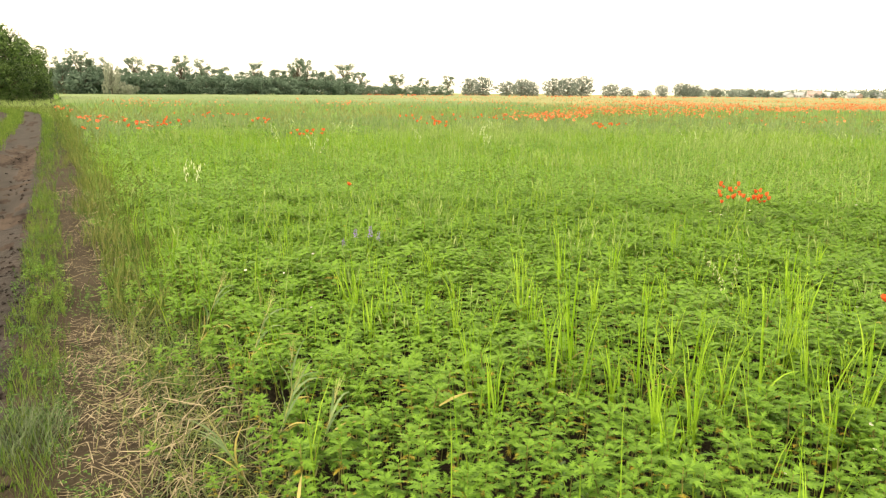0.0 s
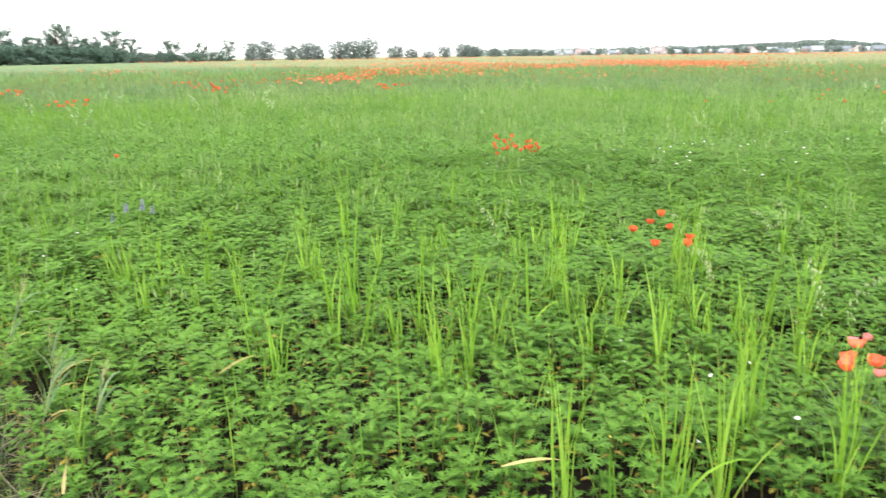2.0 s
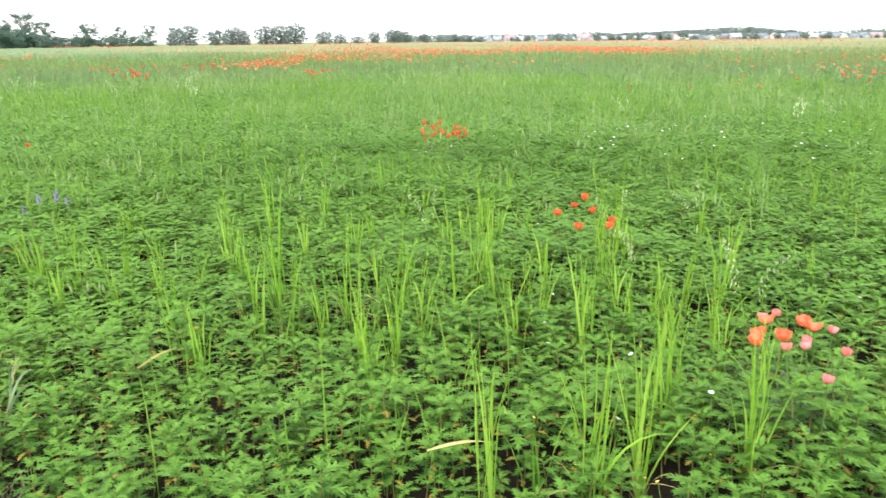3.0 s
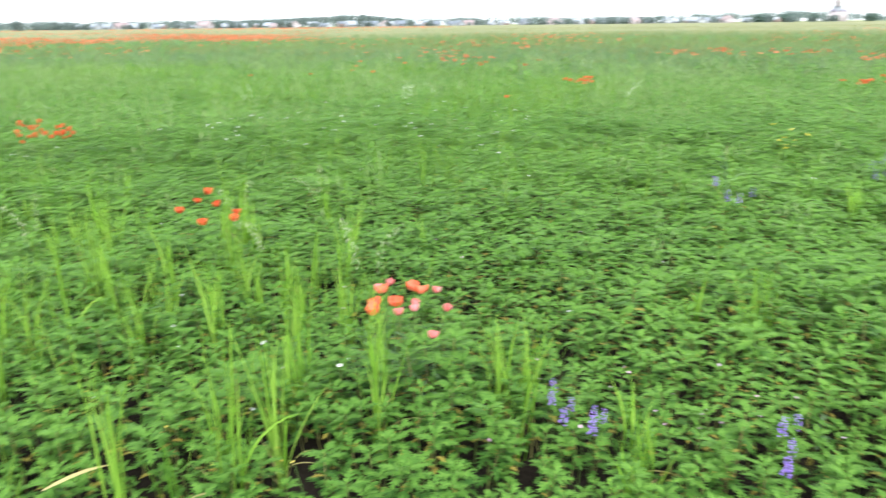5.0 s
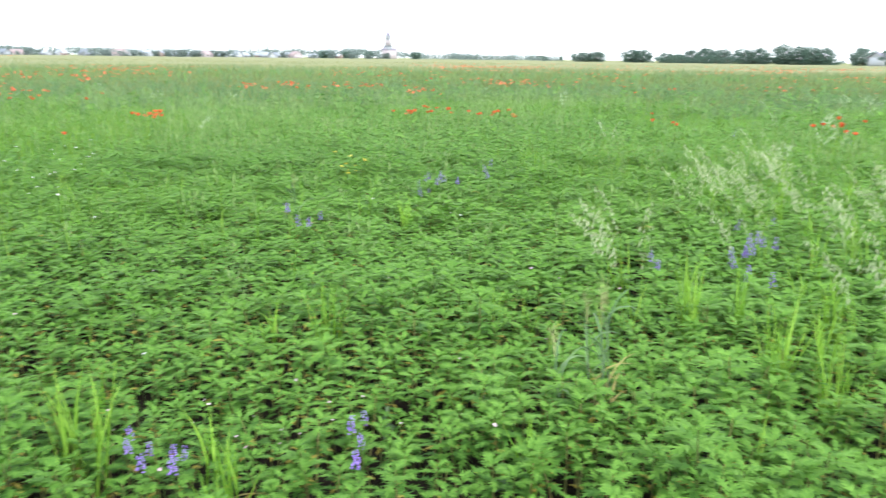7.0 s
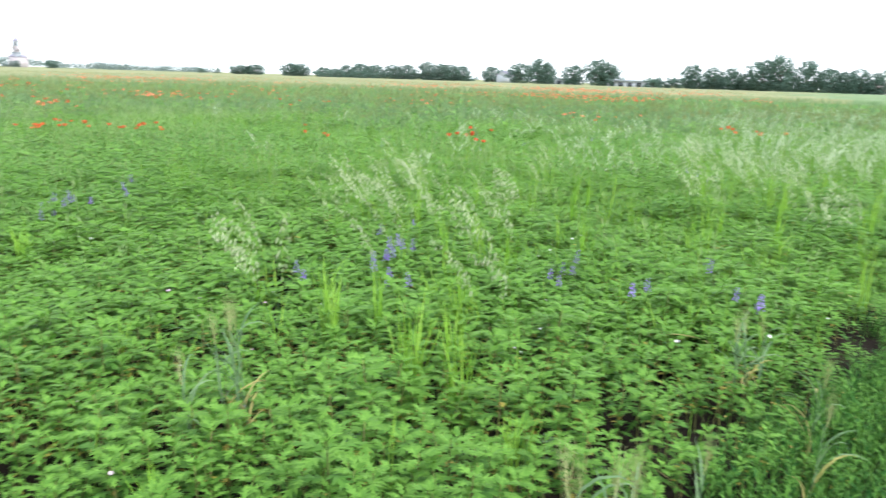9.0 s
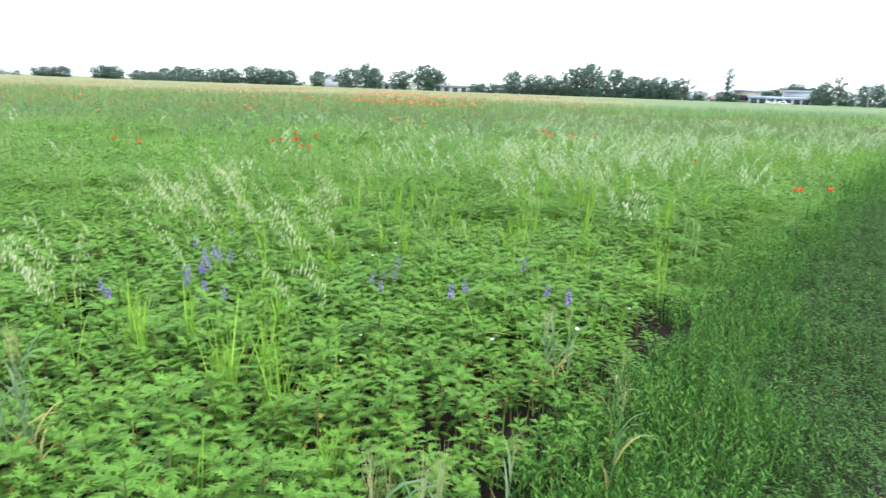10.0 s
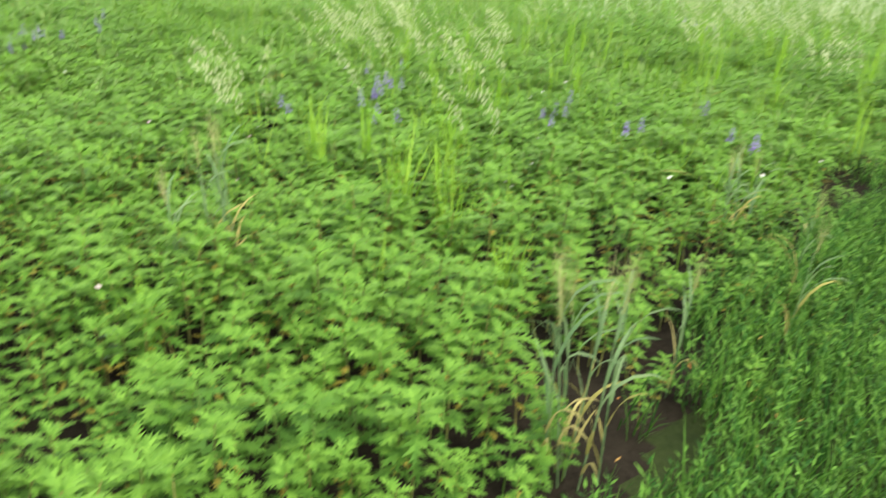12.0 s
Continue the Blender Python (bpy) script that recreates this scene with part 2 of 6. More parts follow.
def part(name, me, parent, label="", m=None):
    ob = new(name, me)
    ob.parent = parent
    if m is not None:
        ob.matrix_basis = m
    if label:
        ob["label"] = label
    return ob


def thing(name, label, category, group="", kind="", me=None, m=None):
    ob = new(name, me)
    if m is not None:
        ob.matrix_basis = m
    return tagged(ob, label, category, group, kind)


def repeat(ob, m):
    """A copy of a thing at the pose m, whatever the scale at which the first one stands."""
    s = ob.matrix_basis.to_scale()
    return copy_thing(ob, m @ Matrix.Diagonal((1 / s.x, 1 / s.y, 1 / s.z, 1)))


class Geo:
    """Verts, triangles and material slots that grow piece by piece."""
    def __init__(self):
        self.v, self.f, self.s, self.n = [], [], [], 0
    def add(self, v, f, slot=0):
        v, f = np.asarray(v, float).reshape(-1, 3), np.asarray(f, int).reshape(-1, 3)
        self.v.append(v); self.f.append(f + self.n); self.s.append(np.full(len(f), slot)); self.n += len(v)
        return self
    def join(self, other, m=None, slot=None):
        v, f, s = other.arrays()
        if m is not None:
            m = np.array(m)
            v = v @ m[:3, :3].T + m[:3, 3]
        self.v.append(v); self.f.append(f + self.n); self.s.append(s if slot is None else np.full(len(f), slot)); self.n += len(v)
        return self
    def arrays(self):
        return np.concatenate(self.v), np.concatenate(self.f), np.concatenate(self.s)
    def mesh(self, name, mats, smooth=False):
        v, f, s = self.arrays()
        return mesh(name, v, f, mats, s, smooth)


def lattice(x, y, size, seed=0):
    """Smooth value noise in the plane, 0 to 1."""
    x, y = np.asarray(x, float) / size + 1000.0, np.asarray(y, float) / size + 1000.0
    i, j = np.floor(x).astype(np.int64), np.floor(y).astype(np.int64)
    u, v = x - i, y - j
    u, v = u * u * (3 - 2 * u), v * v * (3 - 2 * v)
    def h(a, b):
        k = (a * 374761393 + b * 668265263 + seed * 974711) & 0x7FFFFFFF
        k = ((k ^ (k >> 13)) * 1274126177) & 0x7FFFFFFF
        return ((k ^ (k >> 16)) & 0xFFFF) / 65535.0
    return (h(i, j) * (1 - u) + h(i + 1, j) * u) * (1 - v) + (h(i, j + 1) * (1 - u) + h(i + 1, j + 1) * u) * v


def turns(yaw, tilt, way, scale):
    """Arrays of 3x3 turns: a lean by tilt towards way, after a turn by yaw, scaled."""
    c, s, n = np.cos(yaw), np.sin(yaw), len(yaw)
    rz = np.zeros((n, 3, 3)); rz[:, 0, 0] = c; rz[:, 0, 1] = -s; rz[:, 1, 0] = s; rz[:, 1, 1] = c; rz[:, 2, 2] = 1
    ax = np.stack([-np.sin(way), np.cos(way), np.zeros(n)], -1)
    k = np.zeros((n, 3, 3))
    k[:, 0, 1] = -ax[:, 2]; k[:, 0, 2] = ax[:, 1]; k[:, 1, 0] = ax[:, 2]; k[:, 1, 2] = -ax[:, 0]; k[:, 2, 0] = -ax[:, 1]; k[:, 2, 1] = ax[:, 0]
    r = np.eye(3) + np.sin(tilt)[:, None, None] * k + (1 - np.cos(tilt))[:, None, None] * (k @ k)
    return (r @ rz) * scale[:, None, None]


def scatter(out, kinds, xyz, scale, lean=0.15, stretch=None):
    """Joins copies of the templates (Geo) at the places xyz into out."""
    n = len(xyz)
    if not n:
        return out
    which = rng.integers(0, len(kinds), n)
    r = turns(rng.uniform(0, 6.283, n), rng.normal(0, lean, n), rng.uniform(0, 6.283, n), np.broadcast_to(scale, n))
    if stretch is not None:
        r[:, :, 2] *= stretch[:, None]
    for k, kind in enumerate(kinds):
        pick = which == k
        m = int(pick.sum())
        if not m:
            continue
        v, f, s = kind.arrays()
        w = np.einsum("nij,vj->nvi", r[pick], v) + xyz[pick][:, None]
        out.v.append(w.reshape(-1, 3))
        out.f.append((f[None] + (np.arange(m) * len(v))[:, None, None] + out.n).reshape(-1, 3))
        out.s.append(np.tile(s, m))
        out.n += m * len(v)
    return out


def kite(g, p, d, side, length, width, belly=0.45, sag=0.0, slot=0):
    """A pointed leaflet of two triangles from p along d."""
    p, d, side = np.asarray(p, float), np.asarray(d, float), np.asarray(side, float)
    dn = np.array([0, 0, -sag * length])
    return g.add([p, p + d * length * belly + side * width / 2 + dn * 0.2, p + d * length + dn, p + d * length * belly - side * width / 2 + dn * 0.2], [[0, 3, 2], [0, 2, 1]], slot)


def tube(g, pts, radii, sides=4, slot=0):
    pts = np.asarray(pts, float)
    n = len(pts)
    d = np.gradient(pts, axis=0)
    d /= np.linalg.norm(d, axis=1, keepdims=True) + 1e-9
    ref = np.where(np.abs(d[:, 2:3]) > 0.9, np.array([[1.0, 0, 0]]), np.array([[0, 0, 1.0]]))
    a = np.cross(d, ref); a /= np.linalg.norm(a, axis=1, keepdims=True) + 1e-9
    b = np.cross(d, a)
    ang = np.arange(sides) * 2 * np.pi / sides
    v = pts[:, None] + (a[:, None] * np.cos(ang)[None, :, None] + b[:, None] * np.sin(ang)[None, :, None]) * np.asarray(radii, float)[:, None, None]
    f = []
    for i in range(n - 1):
        for j in range(sides):
            q, w = i * sides + j, i * sides + (j + 1) % sides
            f += [[q, w, w + sides], [q, w + sides, q + sides]]
    return g.add(v.reshape(-1, 3), f, slot)


def blade(g, base, yaw, length, width, bend, lift=1.35, segs=4, slot=0, twist=0.3, sway=0.0):
    """A grass blade: a tapering, arching strip."""
    s = np.linspace(0, 1, segs + 1)
    ang = lift - bend * s ** 1.5
    step = length / segs
    r = np.concatenate([[0], np.cumsum(np.cos(ang[:-1]) * step)])
    z = np.concatenate([[0], np.cumsum(np.sin(ang[:-1]) * step)])
    c, sn = math.cos(yaw), math.sin(yaw)
    mid = np.stack([base[0] + r * c, base[1] + r * sn, base[2] + z], -1)
    mid = mid + np.stack([-sn * sway * s ** 2, c * sway * s ** 2, 0 * s], -1)
    w = width * np.minimum(1, 0.55 + s * 2) * (1 - s ** 2.2) * 0.5
    tw = twist * s
    side = np.stack([-sn * np.cos(tw), c * np.cos(tw), np.sin(tw)], -1)
    v = np.concatenate([mid[:-1] + side[:-1] * w[:-1, None], mid[:-1] - side[:-1] * w[:-1, None], mid[-1:]])
    f = []
    for i in range(segs - 1):
        f += [[i, segs + i, segs + i + 1], [i, segs + i + 1, i + 1]]
    f.append([segs - 1, 2 * segs - 1, 2 * segs])
    return g.add(v, f, slot)


def box(g, x0, y0, z0, x1, y1, z1, slot=0):
    v = [(x, y, z) for z in (z0, z1) for x, y in ((x0, y0), (x1, y0), (x1, y1), (x0, y1))]
    return g.add(v, [[0, 2, 1], [0, 3, 2], [4, 5, 6], [4, 6, 7], [0, 1, 5], [0, 5, 4], [1, 2, 6], [1, 6, 5], [2, 3, 7], [2, 7, 6], [3, 0, 4], [3, 4, 7]], slot)


def far_point(bearing, d, z=0.0):
    """A place by its bearing (clockwise from +y, degrees) and distance."""
    return (d * math.sin(radians(bearing)), d * math.cos(radians(bearing)), z)


# ---- plan: edges of the field and of the track along y ----
def field_edge(y):
    return np.interp(y, [-300, -41, -7.2, -4.8, -3, -2, 0, 3.2, 8, 300], [33, 5.0, 2.28, 1.82, 1.36, 1.12, 0.9, 0.35, 0.43, 0.8])


def rut_edge(y):
    return np.interp(y, [-300, -41, -10.6, -8.2, -6.7, -5.4, -4.5, -3, 0, 3, 45, 58, 65, 69, 75, 300], [28, 3.6, 1.2, 0.86, 0.66, 0.50, 0.42, 0.38, 0.2, -0.33, -0.42, -0.7, -1.6, -3.5, -12, -400])


def ground_z(x, y):
    x, y = np.asarray(x, float), np.asarray(y, float)
    u = x - rut_edge(y)
    near = np.clip(1 - np.hypot(x, y) / 120, 0, 1)
    z = (lattice(x, y, 0.9, 1) - 0.5) * 0.05 + (lattice(x, y, 0.25, 2) - 0.5) * 0.03
    rut = np.exp(-((u + 0.5) / 0.34) ** 4) + np.exp(-((u + 2.15) / 0.36) ** 4)
    z = z * (1 - rut * np.interp(y, [7, 12], [0.85, 0.97]))
    close = np.clip((11 - y) / 4, 0.05, 1)
    mud = (lattice(x, y * 0.012, 0.15, 3) - 0.5) * 0.15 + ((lattice(x, y, 0.11, 4) - 0.5) * 0.11 + (lattice(x, y, 0.6, 14) - 0.5) * 0.06) * close
    z = z + rut * (-0.10 + mud * np.interp(y, [-20, -8, 6, 9.5, 14], [0.3, 1.0, 1.15, 0.25, 0.04])) - 0.02
    return z * near


# ---- ground and track: one sheet with the track's faces set apart ----
def steps(fine0, fine1, step, far):
    a = [fine1]
    d = step
    while a[-1] < far:
        d *= 1.16
        a.append(a[-1] + d)
    b = [fine0]
    d = step
    while b[-1] > -far:
        d *= 1.16
        b.append(b[-1] - d)
    return np.array(b[:0:-1] + list(np.arange(fine0, fine1, step)) + a)


gx, gy = steps(-3.2, 2.6, 0.05, 4000), steps(-7.0, 26.0, 0.085, 4000)
GX, GY = np.meshgrid(gx, gy, indexing="ij")
GZ = ground_z(GX, GY)
gv = np.stack([GX, GY, GZ], -1).reshape(-1, 3)
ny = len(gy)
ii, jj = np.meshgrid(np.arange(len(gx) - 1), np.arange(ny - 1), indexing="ij")
q = (ii * ny + jj).ravel()
quads = np.stack([q, q + ny, q + ny + 1, q + 1], -1)
cen = gv[quads].mean(1)
u = cen[:, 0] - rut_edge(cen[:, 1]) + (lattice(cen[:, 0], cen[:, 1], 0.3, 5) - 0.5) * 0.25
ufield = cen[:, 0] - field_edge(cen[:, 1]) + (lattice(cen[:, 0], cen[:, 1], 0.4, 6) - 0.5) * 0.3
in_track = (u < 0) & (u > -2.75) & (cen[:, 1] > -160) & (cen[:, 1] < 76)
strip = (u < -1.05) & (u > -1.65)
kind_of = np.where(ufield > 0, 0, np.where((cen[:, 1] > 0.5) & (cen[:, 1] < 24) & (u > 0), 1, 2))
far_c = np.hypot(cen[:, 0], cen[:, 1]) + (lattice(cen[:, 0], cen[:, 1], 1.5, 7) - 0.5) * 6
kind_of = np.where(far_c > 300, 3, np.where((far_c > 7.8) & (kind_of == 0), 4, kind_of))
drying = (cen[:, 1] > 7.0) & (lattice(cen[:, 0], cen[:, 1] * 0.12, 0.32, 15) * 0.6 + lattice(cen[:, 0], cen[:, 1] * 0.30, 0.13, 16) * 0.4 > np.interp(cen[:, 1], [7, 9.3, 11, 19, 25, 40], [0.80, 0.64, 0.46, 0.50, 0.64, 0.68]))
dirt_kind = np.where(strip, 1, np.where(drying, 2, np.where(cen[:, 1] + (lattice(cen[:, 0], cen[:, 1], 0.3, 17) - 0.5) * 3 > 10.5, 3, 0)))


def sub_sheet(name, faces, mats, which):
    used, inv = np.unique(faces, return_inverse=True)
    return mesh(name, gv[used], inv.reshape(-1, 4), mats, which, smooth=True)


thing("ground", "flat dark soil of the open field reaching the horizon", "ground", kind="structure", me=sub_sheet("ground", quads[~in_track], [SOIL, EARTH, TURF, FARLAND, SEEDLINGS], kind_of[~in_track]))
thing("dirt_track", "muddy rutted farm track with a grassy middle strip", "track", kind="structure", me=sub_sheet("dirt_track", quads[in_track], [MUD, TURF, DRYMUD, FLATMUD], dirt_kind[in_track]))

# ---- leaf and plant templates ----
def spike(g, p, d, side, length, width, sag=0.1, slot=0):
    """A pointed lobe of one triangle, its base on the leaf's rib."""
    p, d, side = np.asarray(p, float), np.asarray(d, float), np.asarray(side, float)
    return g.add([p - side * width / 2, p + side * width / 2, p + d * length + np.array([0, 0, -sag * length])], [[0, 1, 2]], slot)


LOBES = {"fine": ((0.20, 64, 0.30, 0.19), (0.38, 54, 0.42, 0.23), (0.56, 45, 0.38, 0.22), (0.74, 34, 0.24, 0.17)), "mid": ((0.28, 58, 0.40, 0.28), (0.56, 44, 0.40, 0.28)), "few": ((0.42, 50, 0.44, 0.34),), "plain": ()}


def ragweed_leaf(length, detail="fine"):
    """A deeply cut leaf along +x: it rises, arches over and droops; pointed lobes leave the rib on both sides."""
    g = Geo()
    def mid(s):
        return np.array([s, 0, 0.34 * s - 0.52 * s * s]) * length
    w = {"fine": 0.25, "mid": 0.30, "few": 0.34, "plain": 0.46}[detail] * length
    side = np.array([0, 1.0, 0])
    g.add([mid(0.02), mid(0.5) + side * w / 2, mid(0.5) - side * w / 2, mid(1.0)], [[0, 1, 2], [2, 1, 3]])
    for s, ang, ll, ww in LOBES[detail]:
        for sg in (1, -1):
            a = radians(ang) * sg
            slope = 0.34 - 1.04 * s
            spike(g, mid(s), np.array([math.cos(a), math.sin(a), slope * math.cos(a) + 0.06]), np.array([1.0, 0, slope]), ll * length, ww * length)
    return g


def leaf_turn(yaw, pitch, x, y, z):
    return Matrix.Translation((x, y, z)) @ Matrix.Rotation(yaw, 4, "Z") @ Matrix.Rotation(-pitch, 4, "Y")


def weed_plan(r, height, leaves, flat=1.0):
    """Where the leaves of one weed sit: (matrix, size). Wide tiers below, an umbrella of leaves round the tip."""
    rows = []
    for k in range(leaves):
        s = (k + 0.5) / leaves
        yaw = k * 2.4 + r.uniform(-0.3, 0.3)
        if s < 0.48:
            q = s / 0.48
            size, pitch, z = r.uniform(0.062, 0.088), -0.10 + 0.30 * q + r.uniform(-0.2, 0.2), height * (0.42 + 0.36 * q)
        else:
            q = (s - 0.48) / 0.52
            size, pitch, z = r.uniform(0.058, 0.078) * (1.08 - 0.50 * q * q), 0.12 + 0.72 * q ** 1.5 + r.uniform(-0.15, 0.15), height * (0.84 + 0.16 * q)
        rows.append((leaf_turn(yaw, pitch * flat, 0, 0, z), size))
    return rows


pyr = random.Random(11)
leaf_near, leaf_mid, leaf_few, leaf_far = (ragweed_leaf(1.0, d) for d in ("fine", "mid", "few", "plain"))


def weed_template(leaf, leaves, height=0.26, grow=1.0, old_leaves=0.0, youth=0.62, flat=1.0):
    g = Geo()
    for k, (m, size) in enumerate(weed_plan(pyr, height, leaves, flat)):
        old = k < 5 and pyr.random() < old_leaves
        g.join(leaf, m @ Matrix.Scale(size * grow * (0.6 if old else 1.0), 4), slot=1 if old else 2 if (k + 0.5) / leaves > youth else 0)
    if leaves > 13:
        tube(g, [(0, 0, 0), (0.004, 0, height * 0.5), (0, 0.003, height)], [0.004, 0.003, 0.0015], 3, 3)
    else:
        kite(g, (0, 0, 0), (0, 0, 1), (1, 0, 0), height, 0.008, 0.5, slot=3)
    return g


weeds_near = [weed_template(leaf_near, 14, 0.235, 1.02, 0.32, 0.42) for _ in range(9)]
# outer weeds get more pale young leaves, brightening the carpet by colour
weeds_mid = [weed_template(leaf_mid, 12, 0.230, 1.18, 0.09, 0.24, 0.8) for _ in range(7)]
weeds_off = [weed_template(leaf_few, 11, 0.228, 1.45, 0.03, 0.10, 0.6) for _ in range(6)]
weeds_far = [weed_template(leaf_far, 9, 0.225, 1.50, 0.0, 0.25, 0.6) for _ in range(5)]


def jitter_grid(x0, x1, y0, y1, step):
    x, y = np.meshgrid(np.arange(x0, x1, step), np.arange(y0, y1, step), indexing="ij")
    x, y = x.ravel(), y.ravel()
    return x + rng.uniform(-0.45, 0.45, len(x)) * step, y + rng.uniform(-0.45, 0.45, len(x)) * step


def carpet_reach(x, y):
    """How far the low weeds reach before the tall crop begins."""
    b = np.degrees(np.arctan2(x, y))
    return np.interp(b, [0, 4, 8, 15, 30, 60, 80, 100, 120, 145, 165, 180], [16, 23, 28, 27, 26, 28, 24, 23, 22, 24, 30, 30]) + (lattice(x, y, 6, 8) - 0.5) * 10 + (lattice(x, y, 1.6, 18) - 0.5) * 5


BARE = ((1.56, -2.36, 0.17), (1.74, -2.42, 0.12), (1.35, -2.27, 0.14), (2.04, -3.13, 0.10), (1.92, -3.22, 0.08), (2.30, -3.44, 0.09), (2.35, 2.25, 0.10), (2.5, 2.0, 0.08), (4.9, -2.9, 0.18), (4.4, -2.6, 0.15))


def weeds_grow(x, y):
    """Whether a weed stands here: inside the field, off the bare spots."""
    e = x - field_edge(y)
    straw = np.exp(-((x - 0.55) / 0.5) ** 2 - ((y - 3.9) / 1.3) ** 2)
    ok = e > 0.05 + straw * 0.40 + np.interp(y, [5, 9, 24, 40], [0, 0.26, 0.30, 0.1]) + (lattice(x, y, 0.5, 9) - 0.5) * 0.9 + (lattice(x, y, 0.13, 19) - 0.5) * 0.7
    for bx, by, br in BARE:
        ok &= np.hypot(x - bx, y - by) > br
    return ok & ((lattice(x, y, 0.3, 10) > 0.09) | (np.hypot(x, y) > 5.5))


def weed_scale(x, y, even=1.0):
    inside = np.clip(0.5 + (x - field_edge(y)) * 0.85, 0.5, 1.0)
    return inside * (0.94 + even * (0.30 * lattice(x, y, 0.7, 12) + 0.26 * lattice(x, y, 0.26, 13) - 0.28) + np.clip(-y, 0, 3) * 0.055) * (1 + even * rng.uniform(-0.25, 0.25, len(x))) * np.where(rng.uniform(0, 1, len(x)) < 0.05, 1.3, 1.0)


EYE_X, EYE_Y = 0.1, -0.3
carpet = Geo()
wx, wy = jitter_grid(0, 6, -6, 6.5, 0.094)
r = np.hypot(wx - EYE_X, wy - EYE_Y)
ok = weeds_grow(wx, wy) & (r > 1.0) & (r < 4.6)
wx, wy, r = wx[ok], wy[ok], r[ok]
single = (r > 1.9) & (r < 2.08) & (wx > 0.9)
near_xyz = np.stack([wx, wy, ground_z(wx, wy)], -1)
near_s = weed_scale(wx, wy)
scatter(carpet, weeds_near, near_xyz[~single], near_s[~single], 0.14)
wx, wy = jitter_grid(0, 12, -12, 12, 0.091)
r = np.hypot(wx - EYE_X, wy - EYE_Y)
ok = weeds_grow(wx, wy) & (r >= 4.6) & (r < 12.0)
wx, wy, r = wx[ok], wy[ok], r[ok]
near_band = r + rng.uniform(-0.6, 0.6, len(r)) < 7.4
for band_, kinds in ((near_band, weeds_mid), (~near_band, weeds_off)):
    scatter(carpet, kinds, np.stack([wx[band_], wy[band_], ground_z(wx[band_], wy[band_])], -1), weed_scale(wx[band_], wy[band_], 0.75), 0.12)
wx, wy = jitter_grid(0, 36, -36, 32, 0.185)
r = np.hypot(wx - EYE_X, wy - EYE_Y)
ok = weeds_grow(wx, wy) & (r >= 12.0) & (r < carpet_reach(wx, wy) + 2)
wx, wy = wx[ok], wy[ok]
scatter(carpet, weeds_far, np.stack([wx, wy, ground_z(wx, wy)], -1), weed_scale(wx, wy, 0.5) * 1.05, 0.10)
wx, wy = jitter_grid(0, 46, -46, 46, 0.75)
r = np.hypot(wx, wy)
ok = (wx > field_edge(wy) + 0.3) & (r > carpet_reach(wx, wy)) & (r < 44)
wx, wy = wx[ok], wy[ok]
scatter(carpet, weeds_far, np.stack([wx, wy, wx * 0], -1), weed_scale(wx, wy) * 1.6, 0.2)
thing("weed_carpet", "dense carpet of feathery light green weeds covering the field", "weeds", kind="stuff", me=carpet.mesh("weed_carpet", [WEEDS, OLDLEAF, YOUNGS, UNDERSTEM]))

# the weeds at the camera's feet, one by one
stem_g = Geo()
tube(stem_g, [(0, 0, 0), (0.004, 0.002, 0.09), (-0.002, 0.003, 0.17), (0, 0, 0.225)], [0.004, 0.0035, 0.0028, 0.0015], 5)
stem_me = stem_g.mesh("stem", [STEM], True)
leaf_me = [ragweed_leaf(1.0).mesh("leaf", [m_]) for m_ in (WEED, YOUNG)]
protos = []
for k in range(5):
    ob = thing("leafy_weed", "feathery light green field weed with lobed leaves", "weed", "weeds beside the track")
    part("stem", stem_me, ob)
    for j, (m, size) in enumerate(weed_plan(pyr, 0.235, 13)):
        part("leaf", leaf_me[1 if j > 6 else 0], ob, m=m @ Matrix.Scale(size * 1.02, 4))
    protos.append(ob)
pick = np.nonzero(single)[0]
for n, i in enumerate(pick):
    m = Matrix.Translation(near_xyz[i]) @ Matrix.Rotation(pyr.uniform(0, 6.28), 4, "Z") @ Matrix.Rotation(pyr.gauss(0, 0.13), 4, "X") @ Matrix.Scale(float(near_s[i]), 4)
    if n < 5:
        protos[n].matrix_basis = m
    else:
        repeat(protos[n % 5], m)

# ---- tall crop beyond the weeds ----
def crop_clump(stems, height, ears, slot_leaf=0, slot_ear=1, wide=0.16, fat=1.0):
    g = Geo()
    for _ in range(stems):
        x, y = pyr.uniform(-wide, wide), pyr.uniform(-wide, wide)
        h = height * pyr.uniform(0.8, 1.12)
        yaw = pyr.uniform(0, 6.28)
        blade(g, (x, y, 0), yaw, h, 0.012 * fat, pyr.uniform(0.1, 0.5), 1.5, 2, slot_leaf)
        if pyr.random() < 0.45:
            blade(g, (x, y, h * 0.35), yaw + 1.5, h * 0.5, 0.016 * fat, pyr.uniform(0.8, 1.6), 1.2, 2, slot_leaf)
        if stems > 4 and pyr.random() < 0.6:
            blade(g, (x, y, 0), yaw + 2.2, h * 0.6, 0.026 * fat, pyr.uniform(0.6, 1.3), 1.35, 2, slot_leaf)
        if ears:
            tip = np.array([x + math.cos(yaw) * h * 0.12, y + math.sin(yaw) * h * 0.12, h * 0.93])
            d = np.array([math.cos(yaw) * 0.35, math.sin(yaw) * 0.35, 0.9])
            for side in ((-math.sin(yaw), math.cos(yaw), 0), (math.cos(yaw), math.sin(yaw), -0.3)):
                kite(g, tip, d, side, 0.12 * fat, 0.022 * fat, 0.4, 0, slot_ear)
    return g


